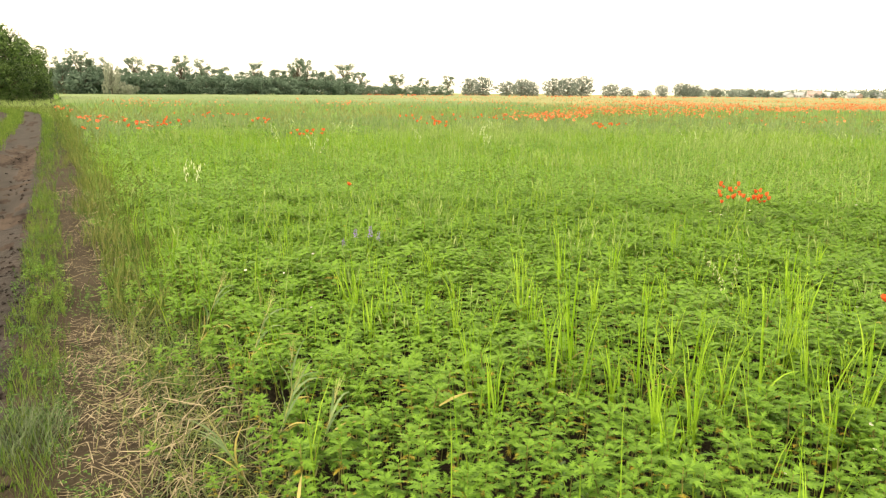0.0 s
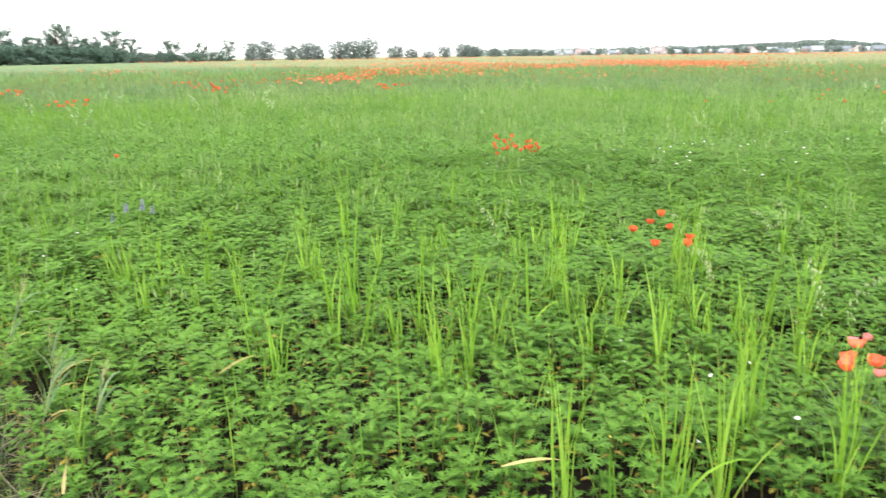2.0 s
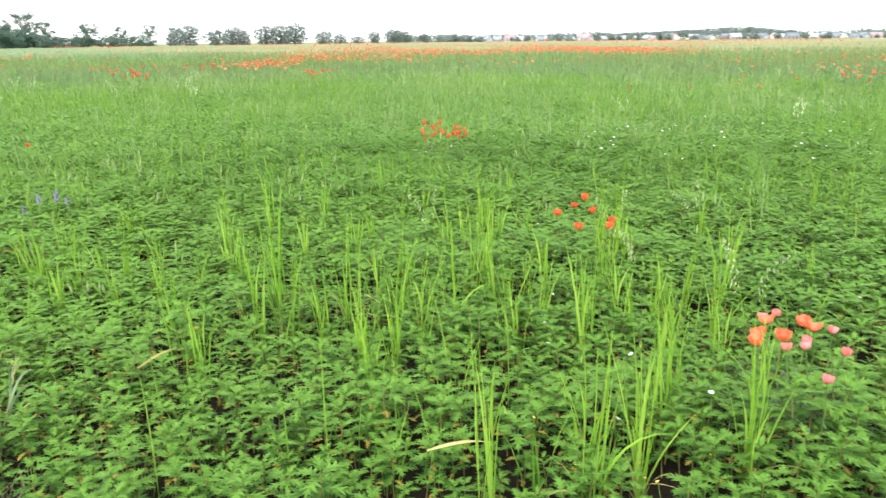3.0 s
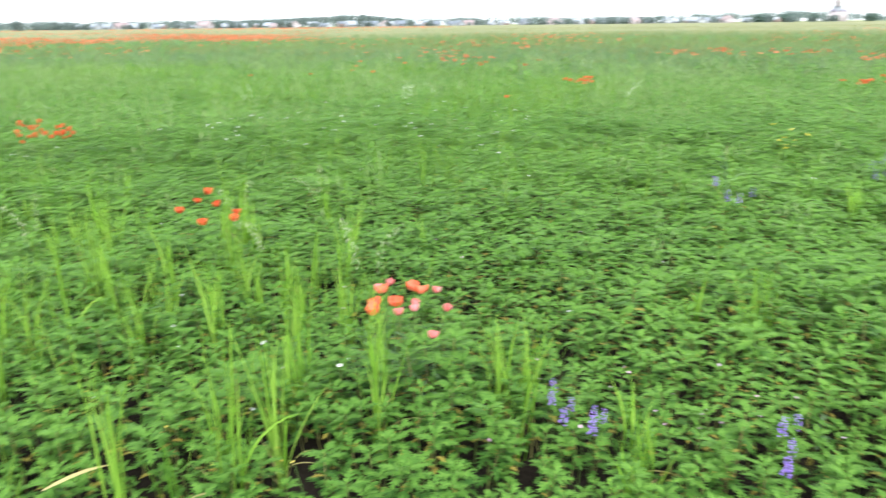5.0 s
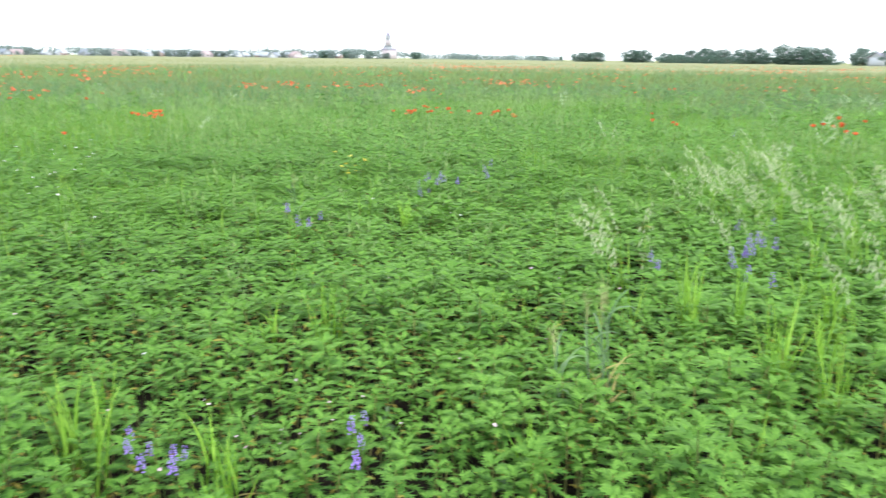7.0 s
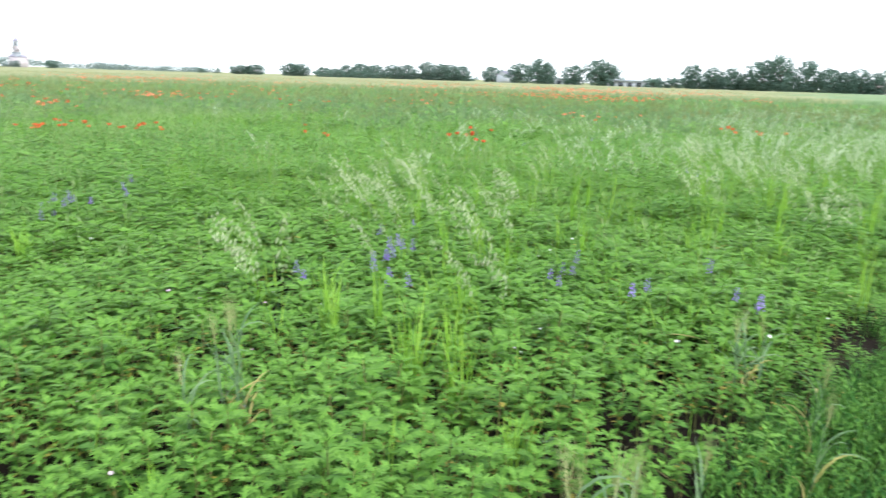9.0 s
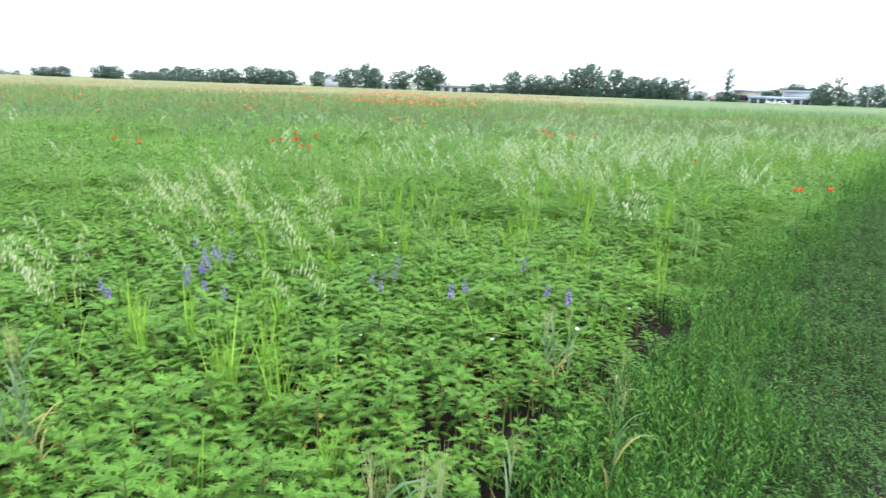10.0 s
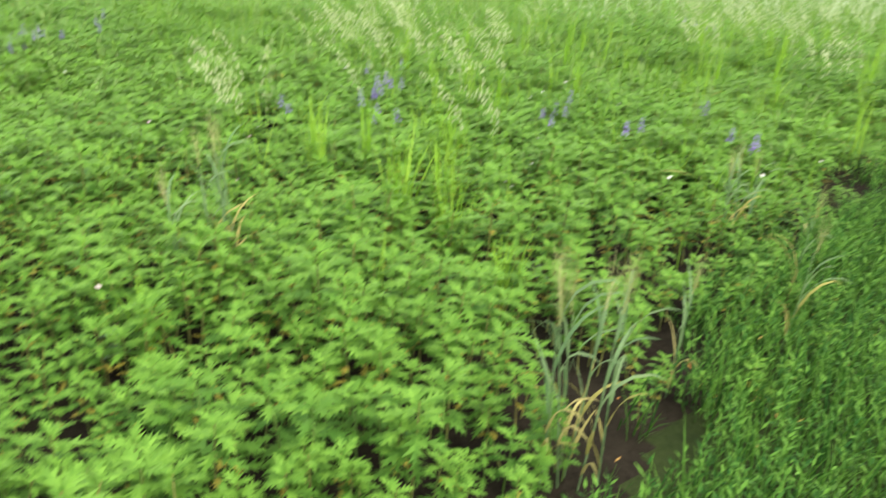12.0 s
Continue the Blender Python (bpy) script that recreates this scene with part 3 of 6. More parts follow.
clumps_green = [crop_clump(5, 0.72, False, fat=1.5) for _ in range(2)] + [crop_clump(5, 0.78, True, fat=1.3) for _ in range(3)]
clumps_wide = [crop_clump(4, 0.76, False, 0, 0, 0.5, 2.6) for _ in range(5)]
clumps_ripe = [crop_clump(4, 0.78, False, 1, 1, 0.7, 3.2) for _ in range(5)]
crop = Geo()
wx, wy = jitter_grid(0, 46, -46, 46, 0.56)
r, reach = np.hypot(wx, wy), carpet_reach(wx, wy)
thin = np.clip((r - reach + 4) / 9, 0, 1)
ok = (wx > field_edge(wy) + 0.4) & (thin > 0) & (r < 45) & (r > 11) & (rng.uniform(0, 1, len(wx)) < thin ** 1.3)
wx, wy, thin = wx[ok], wy[ok], thin[ok]
scatter(crop, clumps_green, np.stack([wx, wy, wx * 0], -1), (0.46 + 0.48 * thin) * rng.uniform(0.75, 1.2, len(wx)), 0.12)
wx, wy = jitter_grid(0, 140, -140, 140, 1.55)
r = np.hypot(wx, wy)
ok = (wx > field_edge(wy) + 0.4) & (r > 40) & (r < 140) & (rng.uniform(0, 1, len(wx)) < np.clip((r - 36) / 8, 0, 1) * np.clip((150 - r) / 60 + np.clip((35 - np.degrees(np.arctan2(wx, wy))) / 20, 0, 1), 0, 1))
scatter(crop, clumps_wide, np.stack([wx[ok], wy[ok], wx[ok] * 0], -1), rng.uniform(0.85, 1.15, ok.sum()), 0.08)
wx, wy = jitter_grid(0, 210, -210, 210, 2.0)
r, b = np.hypot(wx, wy), np.degrees(np.arctan2(wx, wy))
eastern = np.clip((b - 62) / 14, 0, 1) * np.clip((142 - b) / 12, 0, 1)
ok = (wx > field_edge(wy) + 0.4) & (r > 34) & (r < 210) & (rng.uniform(0, 1, len(wx)) < 0.64 * np.maximum(np.clip((r - 55) / 90, 0, 1), eastern * np.clip((r - 34) / 40, 0, 1) * 1.4) * np.clip((np.degrees(np.arctan2(wx, wy)) - 8) / 30, 0.08, 1) * np.clip((156 - np.degrees(np.arctan2(wx, wy))) / 6, 0.05, 1))
scatter(crop, clumps_ripe, np.stack([wx[ok], wy[ok], wx[ok] * 0], -1), rng.uniform(0.85, 1.15, ok.sum()), 0.08)
thing("crop", "tall thick stand of blue-green to yellowing cereal with ears", "crop", kind="stuff", me=crop.mesh("crop", [CROP, RIPE]))

# the closed top of the crop farther out, where single stalks melt together
bs = np.radians(np.linspace(0.5, 177, 240))
rs = 105 * (900 / 105) ** np.linspace(0, 1, 120)
B, R = np.meshgrid(bs, rs, indexing="ij")
CX, CY = R * np.sin(B), R * np.cos(B)
CX = np.maximum(CX, field_edge(CY) + 0.6)
CZ = 0.50 + (lattice(CX, CY, 3.0, 21) - 0.5) * 0.16 + (lattice(CX, CY, 14.0, 22) - 0.5) * 0.12
CZ[:, 0] = 0.0
ii, jj = np.meshgrid(np.arange(239), np.arange(119), indexing="ij")
q = (ii * 120 + jj).ravel()
thing("crop_canopy", "pale yellow-green top of the ripening cereal field", "crop", kind="stuff", me=mesh("crop_canopy", np.stack([CX, CY, CZ], -1).reshape(-1, 3), np.stack([q, q + 1, q + 121, q + 120], -1), [CANOPY, GREENTOP], (np.degrees(bs[ii.ravel()]) + (lattice(ii.ravel(), jj.ravel(), 8, 23) - 0.5) * 26 < 26).astype(int) | (np.degrees(bs[ii.ravel()]) + (lattice(ii.ravel(), jj.ravel(), 6, 24) - 0.5) * 8 > 153), smooth=True))

# ---- poppies far out, past counting ----
def far_flower(size):
    g = Geo()
    for k in range(4):
        a = k * 1.571
        kite(g, (0, 0, 0), (math.cos(a) * 0.8, math.sin(a) * 0.8, 0.55), (-math.sin(a), math.cos(a), 0), size, size * 1.1, 0.7)
    return g


def poppy_amount(x, y):
    """How thick the poppies stand, from the bands that the field shows."""
    r, b = np.hypot(x, y), np.degrees(np.arctan2(x, y))
    def band(b0, b1, r0, r1, soft=4.0):
        return np.clip((b - b0) / soft, 0, 1) * np.clip((b1 - b) / soft, 0, 1) * np.clip((r - r0) / (0.15 * r0), 0, 1) * np.clip((r1 - r) / (0.2 * r1), 0, 1)
    a = 0.34 * band(34, 60, 27, 62) + 0.6 * band(40, 66, 40, 150) + 0.10 * band(55, 90, 22, 60) + 0.35 * band(52, 72, 75, 190)
    a = a + 0.75 * band(134, 153, 36, 62, 3) + 0.07 * band(95, 140, 24, 60) + 0.10 * band(2, 35, 20, 90) + 0.2 * band(20, 60, 60, 200) + 0.25 * band(100, 150, 60, 160)
    patch = lattice(x, y, 6, 31) * 0.6 + lattice(x, y, 1.8, 32) * 0.4
    return a * np.clip((patch - 0.50) * 7.0, 0.015, 2.0) * np.where(r > 75, 0.5, 1.35)


flowers = Geo()
wx, wy = jitter_grid(0, 75, -75, 75, 0.38)
keep = (rng.uniform(0, 1, len(wx)) < poppy_amount(wx, wy) * 0.9) & (wx > field_edge(wy) + 1)
wx, wy = wx[keep], wy[keep]
scatter(flowers, [far_flower(0.050), far_flower(0.060)], np.stack([wx, wy, np.interp(np.hypot(wx, wy), [20, 40], [0.68, 0.86]) + rng.uniform(-0.1, 0.14, len(wx))], -1), rng.uniform(0.9, 1.4, len(wx)), 0.5)
wx, wy = jitter_grid(0, 200, -200, 200, 0.95)
keep = (rng.uniform(0, 1, len(wx)) < poppy_amount(wx, wy)) & (wx > field_edge(wy) + 1) & (np.hypot(wx, wy) > 75)
wx, wy = wx[keep], wy[keep]
scatter(flowers, [far_flower(0.085)], np.stack([wx, wy, rng.uniform(0.76, 0.98, len(wx))], -1), rng.uniform(0.8, 1.3, len(wx)), 0.5)
# the red haze along the far side of the field
wx, wy = jitter_grid(0, 400, -60, 400, 2.4)
r, b = np.hypot(wx, wy), np.degrees(np.arctan2(wx, wy))
haze = np.clip((b - 50) / 4, 0, 1) * np.clip((76 - b) / 5, 0, 1) * 0.30 + np.clip((b - 16) / 10, 0, 1) * np.clip((52 - b) / 6, 0, 1) * 0.22 + np.clip((b - 138) / 6, 0, 1) * 0.3
keep = (r > 190) & (r < 390) & (rng.uniform(0, 1, len(wx)) < haze * np.clip((lattice(wx, wy * 0.5, 22, 33) - 0.3) * 3, 0.1, 1.6))
scatter(flowers, [far_flower(0.20), far_flower(0.26)], np.stack([wx[keep], wy[keep], rng.uniform(0.70, 0.92, keep.sum())], -1), rng.uniform(0.8, 1.3, keep.sum()), 0.5)
# thicker drifts: middle, spread and number of flowers
DRIFTS = [(17.1, 25.4, 0.9, 60), (18.5, 26.6, 0.8, 70), (19.9, 27.8, 0.9, 60), (22.9, 30.0, 1.2, 60), (23.9, 28.9, 1.0, 40), (30.7, 33.3, 2.0, 70), (31.7, 30.9, 1.8, 60), (40.9, 36.5, 3.0, 80), (39.7, 32.4, 2.4, 70), (48.0, 36.0, 3.4, 80), (46.0, 31.7, 3.0, 70), (22.2, 5.3, 0.8, 20), (25.3, -0.9, 0.6, 16), (25.1, -2.2, 0.7, 18), (24.9, -4.0, 0.7, 16), (22.8, -5.2, 0.6, 14), (28.7, -10.6, 1.2, 26), (72.8, 49.9, 6.0, 90), (34.1, 18.3, 1.4, 26), (26.6, -9.8, 0.7, 18), (26.8, -31.9, 2.5, 60), (30.0, -30.0, 2.5, 50), (14.4, -17.5, 0.5, 8), (0.85, 27.0, 0.2, 6), (1.35, 28.0, 0.3, 8), (1.73, 26.3, 0.2, 7), (0.55, 37.5, 0.3, 12), (2.0, 22.8, 0.2, 6)]
for dx, dy, spread, count in DRIFTS:
    px, py = rng.normal(dx, spread, count), rng.normal(dy, spread, count)
    tall = np.interp(math.hypot(dx, dy), [15, 40], [0.60, 0.84])
    scatter(flowers, [far_flower(0.052), far_flower(0.062)], np.stack([px, py, tall + rng.uniform(-0.08, 0.10, count)], -1), rng.uniform(0.9, 1.35, count), 0.5)
thing("poppy_drift", "broad drifts of orange-red poppies among the distant crop", "poppies", kind="stuff", me=flowers.mesh("poppy_drift", [PETALS]))


# ---- trees ----
def crown_geo(r, blobs, leaf, count):
    """Leaves in tufts round a set of blobs (x, y, z, rx, rz), denser at their rims, with gaps."""
    g = Geo()
    vol = np.array([b[3] ** 2 * b[4] for b in blobs]) ** 0.67
    share = np.maximum(8, (count * vol / vol.sum())).astype(int)
    P, O = [], []
    for (x, y, z, rx, rz), n in zip(blobs, share):
        d = r.normal(size=(n, 3)); d /= np.linalg.norm(d, axis=1, keepdims=True)
        rad = r.uniform(0.3, 1.0, n) ** 0.35
        rough = 0.84 + 0.28 * lattice(d[:, 0] * 3 + x, d[:, 1] * 3 + d[:, 2] * 2.5 + z, 1.0, 41)
        P.append(np.array([x, y, z]) + d * (rad * rough)[:, None] * np.array([rx, rx, rz]))
        O.append(d + np.array([0, 0, 0.25]))
    P = np.concatenate(P)
    n = len(P)
    o = np.concatenate(O) + r.normal(0, 0.45, (n, 3)); o /= np.linalg.norm(o, axis=1, keepdims=True)
    d = np.cross(o, r.normal(size=(n, 3))); d /= np.linalg.norm(d, axis=1, keepdims=True)
    t = np.cross(o, d)
    s = leaf * r.uniform(0.6, 1.4, n)[:, None]
    v = np.stack([P, P + d * s * 0.5 + t * s * 0.42, P + d * s, P + d * s * 0.5 - t * s * 0.42], 1)
    f = (np.arange(n) * 4)[:, None, None] + np.array([[0, 1, 2], [0, 2, 3]])
    return g.add(v.reshape(-1, 3), f.reshape(-1, 3))


def trunk_geo(r, height, blobs, girth):
    g = Geo()
    bend = r.normal(0, 0.04, 2) * height
    pts = [(bend[0] * s, bend[1] * s, height * s) for s in (-0.02, 0.2, 0.45, 0.7)]
    tube(g, pts, [girth * 1.3, girth, girth * 0.75, girth * 0.4], 7)
    for x, y, z, rx, rz in blobs:
        z0 = min(max(z * 0.55, height * 0.15), height * 0.6)
        s = z0 / height
        p0, p1 = np.array([bend[0] * s, bend[1] * s, z0]), np.array([x, y, z])
        mid = (p0 + p1) / 2 + r.normal(0, 0.05, 3) * height * 0.4
        tube(g, [p0, mid, p1], [girth * 0.5, girth * 0.33, girth * 0.12], 5)
    return g


def tree_kind(seed, height, style, leaf, count, mat):
    """One tree: a trunk with limbs and a crown of leaf tufts. style: tall, round, bush, poplar."""
    r = np.random.default_rng(seed)
    blobs = []
    if style == "tall":
        for k in range(24):
            a, s = k * 2.4 + r.uniform(-0.5, 0.5), r.uniform(0, 1)
            q = height * (0.10 + 0.26 * math.sin(math.pi * (0.25 + 0.6 * s))) * r.uniform(0.35, 1.0)
            rx = height * r.uniform(0.060, 0.120)
            blobs.append((math.cos(a) * q, math.sin(a) * q, height * (0.42 + 0.54 * s), rx, rx * r.uniform(0.50, 0.78)))
        blobs.append((0, 0, height * 0.24, height * 0.24, height * 0.16))
    elif style in ("round", "hedge"):
        many = 22
        for k in range(many):
            a, e = k * 2.4 + r.uniform(-0.4, 0.4), (k + 0.5) / many
            ring = math.sqrt(max(0.0, 1 - (1.75 * e - 0.75) ** 2))
            q = height * ring * (0.36 * r.uniform(0.75, 1.15) if style == "round" else 0.43 * r.uniform(0.6, 1.25))
            rx = height * (r.uniform(0.10, 0.16) if style == "round" else r.uniform(0.11, 0.18))
            blobs.append((math.cos(a) * q, math.sin(a) * q, height * (0.14 + 0.76 * e), rx, rx * r.uniform(0.65, 0.9)))
        blobs.append((0, 0, height * 0.45, height * (0.30 if style == "round" else 0.20), height * (0.34 if style == "round" else 0.24)))
        blobs.append((0, 0, height * 0.14, height * 0.34, height * 0.15))
    elif style == "bush":
        for k in range(13):
            a = k * 2.4 + r.uniform(-0.5, 0.5)
            q = height * r.uniform(0.1, 0.75)
            rx = height * r.uniform(0.16, 0.30)
            blobs.append((math.cos(a) * q, math.sin(a) * q, height * r.uniform(0.15, 0.80), rx, rx * r.uniform(0.6, 0.9)))
    else:
        for k in range(15):
            s = (k + 0.5) / 15
            a, q = k * 2.4, height * (0.11 - 0.05 * s) * r.uniform(0.3, 1.2)
            rx = height * r.uniform(0.045, 0.085) * (1.35 - 0.5 * s)
            blobs.append((math.cos(a) * q, math.sin(a) * q, height * (0.12 + 0.84 * s), rx, rx * r.uniform(0.6, 1.0)))
    return trunk_geo(r, height, blobs, 0.022 * height).mesh("trunk", [BARK], True), crown_geo(r, blobs, leaf, count).mesh("crown", [mat])


TREES = {}
for style, n, height, leaf, count in (("tall", 5, 12.0, 0.36, 2500), ("round", 5, 10.0, 0.50, 2800), ("bush", 4, 5.0, 0.42, 900), ("poplar", 2, 14.0, 0.36, 1500)):
    for k in range(n):
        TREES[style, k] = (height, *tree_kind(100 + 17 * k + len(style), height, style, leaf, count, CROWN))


NATURAL = {"round": 0.70, "tall": 0.82, "bush": 1.9, "poplar": 0.34}


# the farthest windbreak trees and the village trees take the haze-tinted leaves
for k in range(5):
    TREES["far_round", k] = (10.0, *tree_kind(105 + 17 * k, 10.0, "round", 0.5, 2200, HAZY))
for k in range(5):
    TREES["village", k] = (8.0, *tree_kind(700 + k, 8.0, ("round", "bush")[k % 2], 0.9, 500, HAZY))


def tree(style, k, bearing, d, height, label, name="tree", category="tree", group="", wide=1.0, z=0.0):
    base, trunk, crown = TREES[style, k]
    s = height / base
    m = Matrix.Translation(far_point(bearing, d, z)) @ Matrix.Rotation(pyr.uniform(0, 6.28), 4, "Z") @ Matrix.Diagonal((s * wide, s * wide, s, 1))
    ob = thing(name, label, category, group, m=m)
    part("trunk", trunk, ob)
    part("crown", crown, ob)
    return ob


# windbreak across the north of the field: tall open crowns, receding to the east
WIND_B, WIND_D = [0.5, 8, 16, 24, 35, 46.5], [225, 255, 290, 350, 450, 640]
for k, (bb, hh, ww) in enumerate([(0.9, 10.5, 8), (1.9, 12.0, 9.5), (3.0, 10.5, 8), (5.2, 11.0, 8), (6.6, 9.5, 7), (8.2, 13, 7.5), (9.6, 11.5, 7), (11.0, 9.5, 8), (13.2, 11.5, 7.5), (14.8, 9.5, 8), (16.2, 14.5, 9), (16.8, 13, 8), (18.3, 10, 8), (19.5, 12.7, 12), (20.7, 10, 8), (23.2, 10, 10), (25.2, 8.5, 8), (27.0, 10, 8)]):
    tree("tall", k % 5, bb, float(np.interp(bb, WIND_B, WIND_D)), hh, "tall windbreak tree with an open, broken crown", group="windbreak trees", wide=ww / (NATURAL["tall"] * hh))
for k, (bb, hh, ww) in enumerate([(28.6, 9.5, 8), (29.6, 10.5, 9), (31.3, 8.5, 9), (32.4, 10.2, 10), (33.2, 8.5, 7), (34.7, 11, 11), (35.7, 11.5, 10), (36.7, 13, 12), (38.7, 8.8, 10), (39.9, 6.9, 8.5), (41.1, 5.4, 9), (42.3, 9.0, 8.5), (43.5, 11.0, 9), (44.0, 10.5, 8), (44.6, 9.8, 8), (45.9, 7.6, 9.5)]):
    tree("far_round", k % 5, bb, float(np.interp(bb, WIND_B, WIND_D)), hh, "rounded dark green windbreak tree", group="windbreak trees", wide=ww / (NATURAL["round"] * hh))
for k in range(54):
    bb = 1.0 + k * 0.49 + pyr.uniform(-0.2, 0.2)
    tree("bush", k % 4, bb, float(np.interp(bb, WIND_B, WIND_D)) - 4, pyr.uniform(5.0, 8.0) * (1 if bb < 21 else 0.72), "dense dark shrub under the windbreak trees", "shrub", "shrub", "windbreak shrubs", 1.15)
for k in range(16):
    bb = 0.8 + k * 1.28 + pyr.uniform(-0.25, 0.25)
    tree(("round", "tall")[k % 2], k % 5, bb, float(np.interp(bb, WIND_B, WIND_D)) + 14, pyr.uniform(7.0, 9.6), "middling tree standing behind the front row of the windbreak", group="windbreak trees", wide=pyr.uniform(0.9, 1.25))
TREES["silver", 0] = (5.0, *tree_kind(131, 5.0, "bush", 0.36, 1600, SILVER))
for bb, hh, wide in ((3.75, 10.0, 0.32), (4.15, 4.6, 0.75), (4.75, 3.6, 0.9)):
    tree("silver", 0, bb, 216, hh, "silvery grey shrub at the foot of the windbreak", "shrub", "shrub", "silvery shrubs", wide)

# leafy trees beside the track, nearest on the north side
for k in range(3):
    TREES["hedge", k] = (6.5, *tree_kind(500 + k, 6.5, "hedge", 0.17, 8500, CROWN_NEAR))
for k, (bb, d, hh, wide) in enumerate([(-7.5, 108, 11.8, 1.0), (-5.4, 112, 11.4, 1.0), (-3.7, 114, 11.0, 0.95), (-2.4, 120, 10.0, 0.9), (-1.5, 126, 8.8, 0.8), (-0.9, 134, 7.6, 0.75)]):
    tree("hedge", k % 3, bb, d, hh, "dense leafy green tree at the bend of the farm track", group="trackside trees", wide=wide)
for k, (bb, d, hh) in enumerate([(-5.5, 106, 5.5), (-4.2, 108, 5.0), (-3.0, 110, 5.6), (-2.0, 113, 4.6), (-1.2, 117, 5.0), (-0.75, 122, 4.4), (-0.35, 130, 3.6)]):
    tree("hedge", k % 3, bb, d, hh, "leafy green shrub at the foot of the trackside trees", "shrub", "shrub", "trackside shrubs", pyr.uniform(0.8, 1.3))

# trees along the south-east edge of the field
for k, (bb, d, hh, ww, st) in enumerate([(111.4, 620, 5, 9, "bush"), (112.6, 620, 5, 9, "bush"), (114.1, 558, 7, 13, "round"), (115.1, 558, 7.6, 13, "round"), (117.6, 481, 8.2, 11, "round"), (118.3, 481, 8, 11, "round"), (119.9, 473, 6.6, 8, "round"), (120.7, 469, 5.8, 7.5, "round"), (121.6, 466, 8, 9, "round"), (122.6, 462, 9.2, 10.5, "round"), (123.7, 457, 8.5, 10, "round"), (125.0, 449, 8.5, 10, "round"), (126.0, 449, 9, 10, "round"), (127.45, 441, 10.8, 9.5, "round"), (128.4, 437, 10, 9, "round"), (129.2, 432, 9.5, 9, "round"), (130.0, 432, 9, 9, "round"), (132.15, 400, 8.5, 10, "round"), (134.1, 372, 10.2, 10, "round"), (135.5, 358, 12, 9, "round"), (136.1, 358, 10, 8, "round"), (138.0, 350, 9.2, 10, "round"), (139.8, 343, 12, 10, "round"), (140.5, 343, 10, 9, "round")]):
    tree(st, k % 4, bb, d, hh, "dark green rounded tree on the far edge of the field", group="south-east trees", wide=ww / (NATURAL[st] * hh))
for k, (bb, d, hh, ww, st) in enumerate([(143.8, 331, 5.0, 7, "bush"), (144.9, 327, 5, 7, "bush"), (146.2, 323, 10.4, 7, "round"), (147.6, 318, 9, 7, "round"), (148.7, 314, 8.8, 7, "round"), (149.6, 312, 7, 6, "round"), (150.7, 309, 12, 9.5, "round"), (151.8, 308, 13.6, 9.5, "round"), (153.4, 307, 11.8, 8, "round"), (154.8, 305, 9.3, 8, "round"), (155.7, 304, 8.2, 6, "round"), (156.6, 303, 9.2, 7, "round"), (157.5, 302, 8, 6, "round"), (158.2, 302, 8.6, 8, "tall"), (161.06, 297, 12.8, 5.6, "poplar"), (165.4, 326, 8.4, 8, "round"), (167.1, 282, 8.2, 6, "round"), (167.9, 280, 9.8, 5, "tall"), (169.5, 276, 7.8, 6.5, "round"), (170.8, 270, 9.0, 8, "round"), (172.0, 262, 8.5, 8, "round"), (173.4, 255, 8.5, 8, "round"), (174.8, 245, 8.5, 8, "round"), (176.2, 240, 8.0, 8, "round")]):
    tree(st, k % (2 if st == "poplar" else 4), bb, d, hh, "dark green tree beside the roadside buildings", group="southern trees", wide=ww / (NATURAL[st] * hh))
for k, (bb, d, hh, ww) in enumerate([(163.2, 335, 5.8, 7), (164.0, 335, 6.2, 7), (164.8, 338, 7.4, 8), (165.6, 338, 7.3, 8), (166.3, 335, 7.2, 7), (159.3, 300, 4.2, 5), (160.75, 298, 4.4, 5), (161.35, 297, 4.0, 3.5), (168.35, 288, 5.6, 6), (166.8, 296, 6.4, 6)]):
    tree("round", k % 4, bb, d, hh, "dark leafy tree close behind the roadside buildings", group="southern trees", wide=ww / (NATURAL["round"] * hh))
for k in range(36):
    bb = (119.5 + k * 0.75) if k < 16 else (143.5 + (k - 16) * 0.78) if k < 36 else 0
    tree("bush", k % 4, bb + pyr.uniform(-0.2, 0.2), 445 if k < 16 else 322, pyr.uniform(3.8, 5.6), "dark shrub filling the gaps between the trees", "shrub", "shrub", "field edge shrubs", 1.3)

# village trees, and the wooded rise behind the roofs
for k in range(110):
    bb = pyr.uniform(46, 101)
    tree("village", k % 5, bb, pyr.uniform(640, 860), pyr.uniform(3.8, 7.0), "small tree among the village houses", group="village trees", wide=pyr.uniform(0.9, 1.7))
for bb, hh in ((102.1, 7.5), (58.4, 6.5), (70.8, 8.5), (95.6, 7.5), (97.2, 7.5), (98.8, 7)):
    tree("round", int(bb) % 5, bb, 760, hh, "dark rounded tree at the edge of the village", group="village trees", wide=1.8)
rise = Geo()
rr = np.random.default_rng(5)
rb, rise_d = rr.uniform(57.5, 71, 320), rr.uniform(860, 980, 320)
top = np.interp(rb, [57.5, 60, 62.5, 66, 67.8, 69.5, 71], [6, 8, 9, 12, 13, 11, 7])
rb2 = rr.uniform(44, 112, 620)
low_d = rr.uniform(850, 1000, 620)
low_h = np.interp(rb2, [44, 57, 75, 88, 90, 99, 103, 112], [6.5, 7.5, 7.0, 6.5, 8.0, 8.5, 6.0, 4.5]) * rr.uniform(0.9, 1.45, 620)
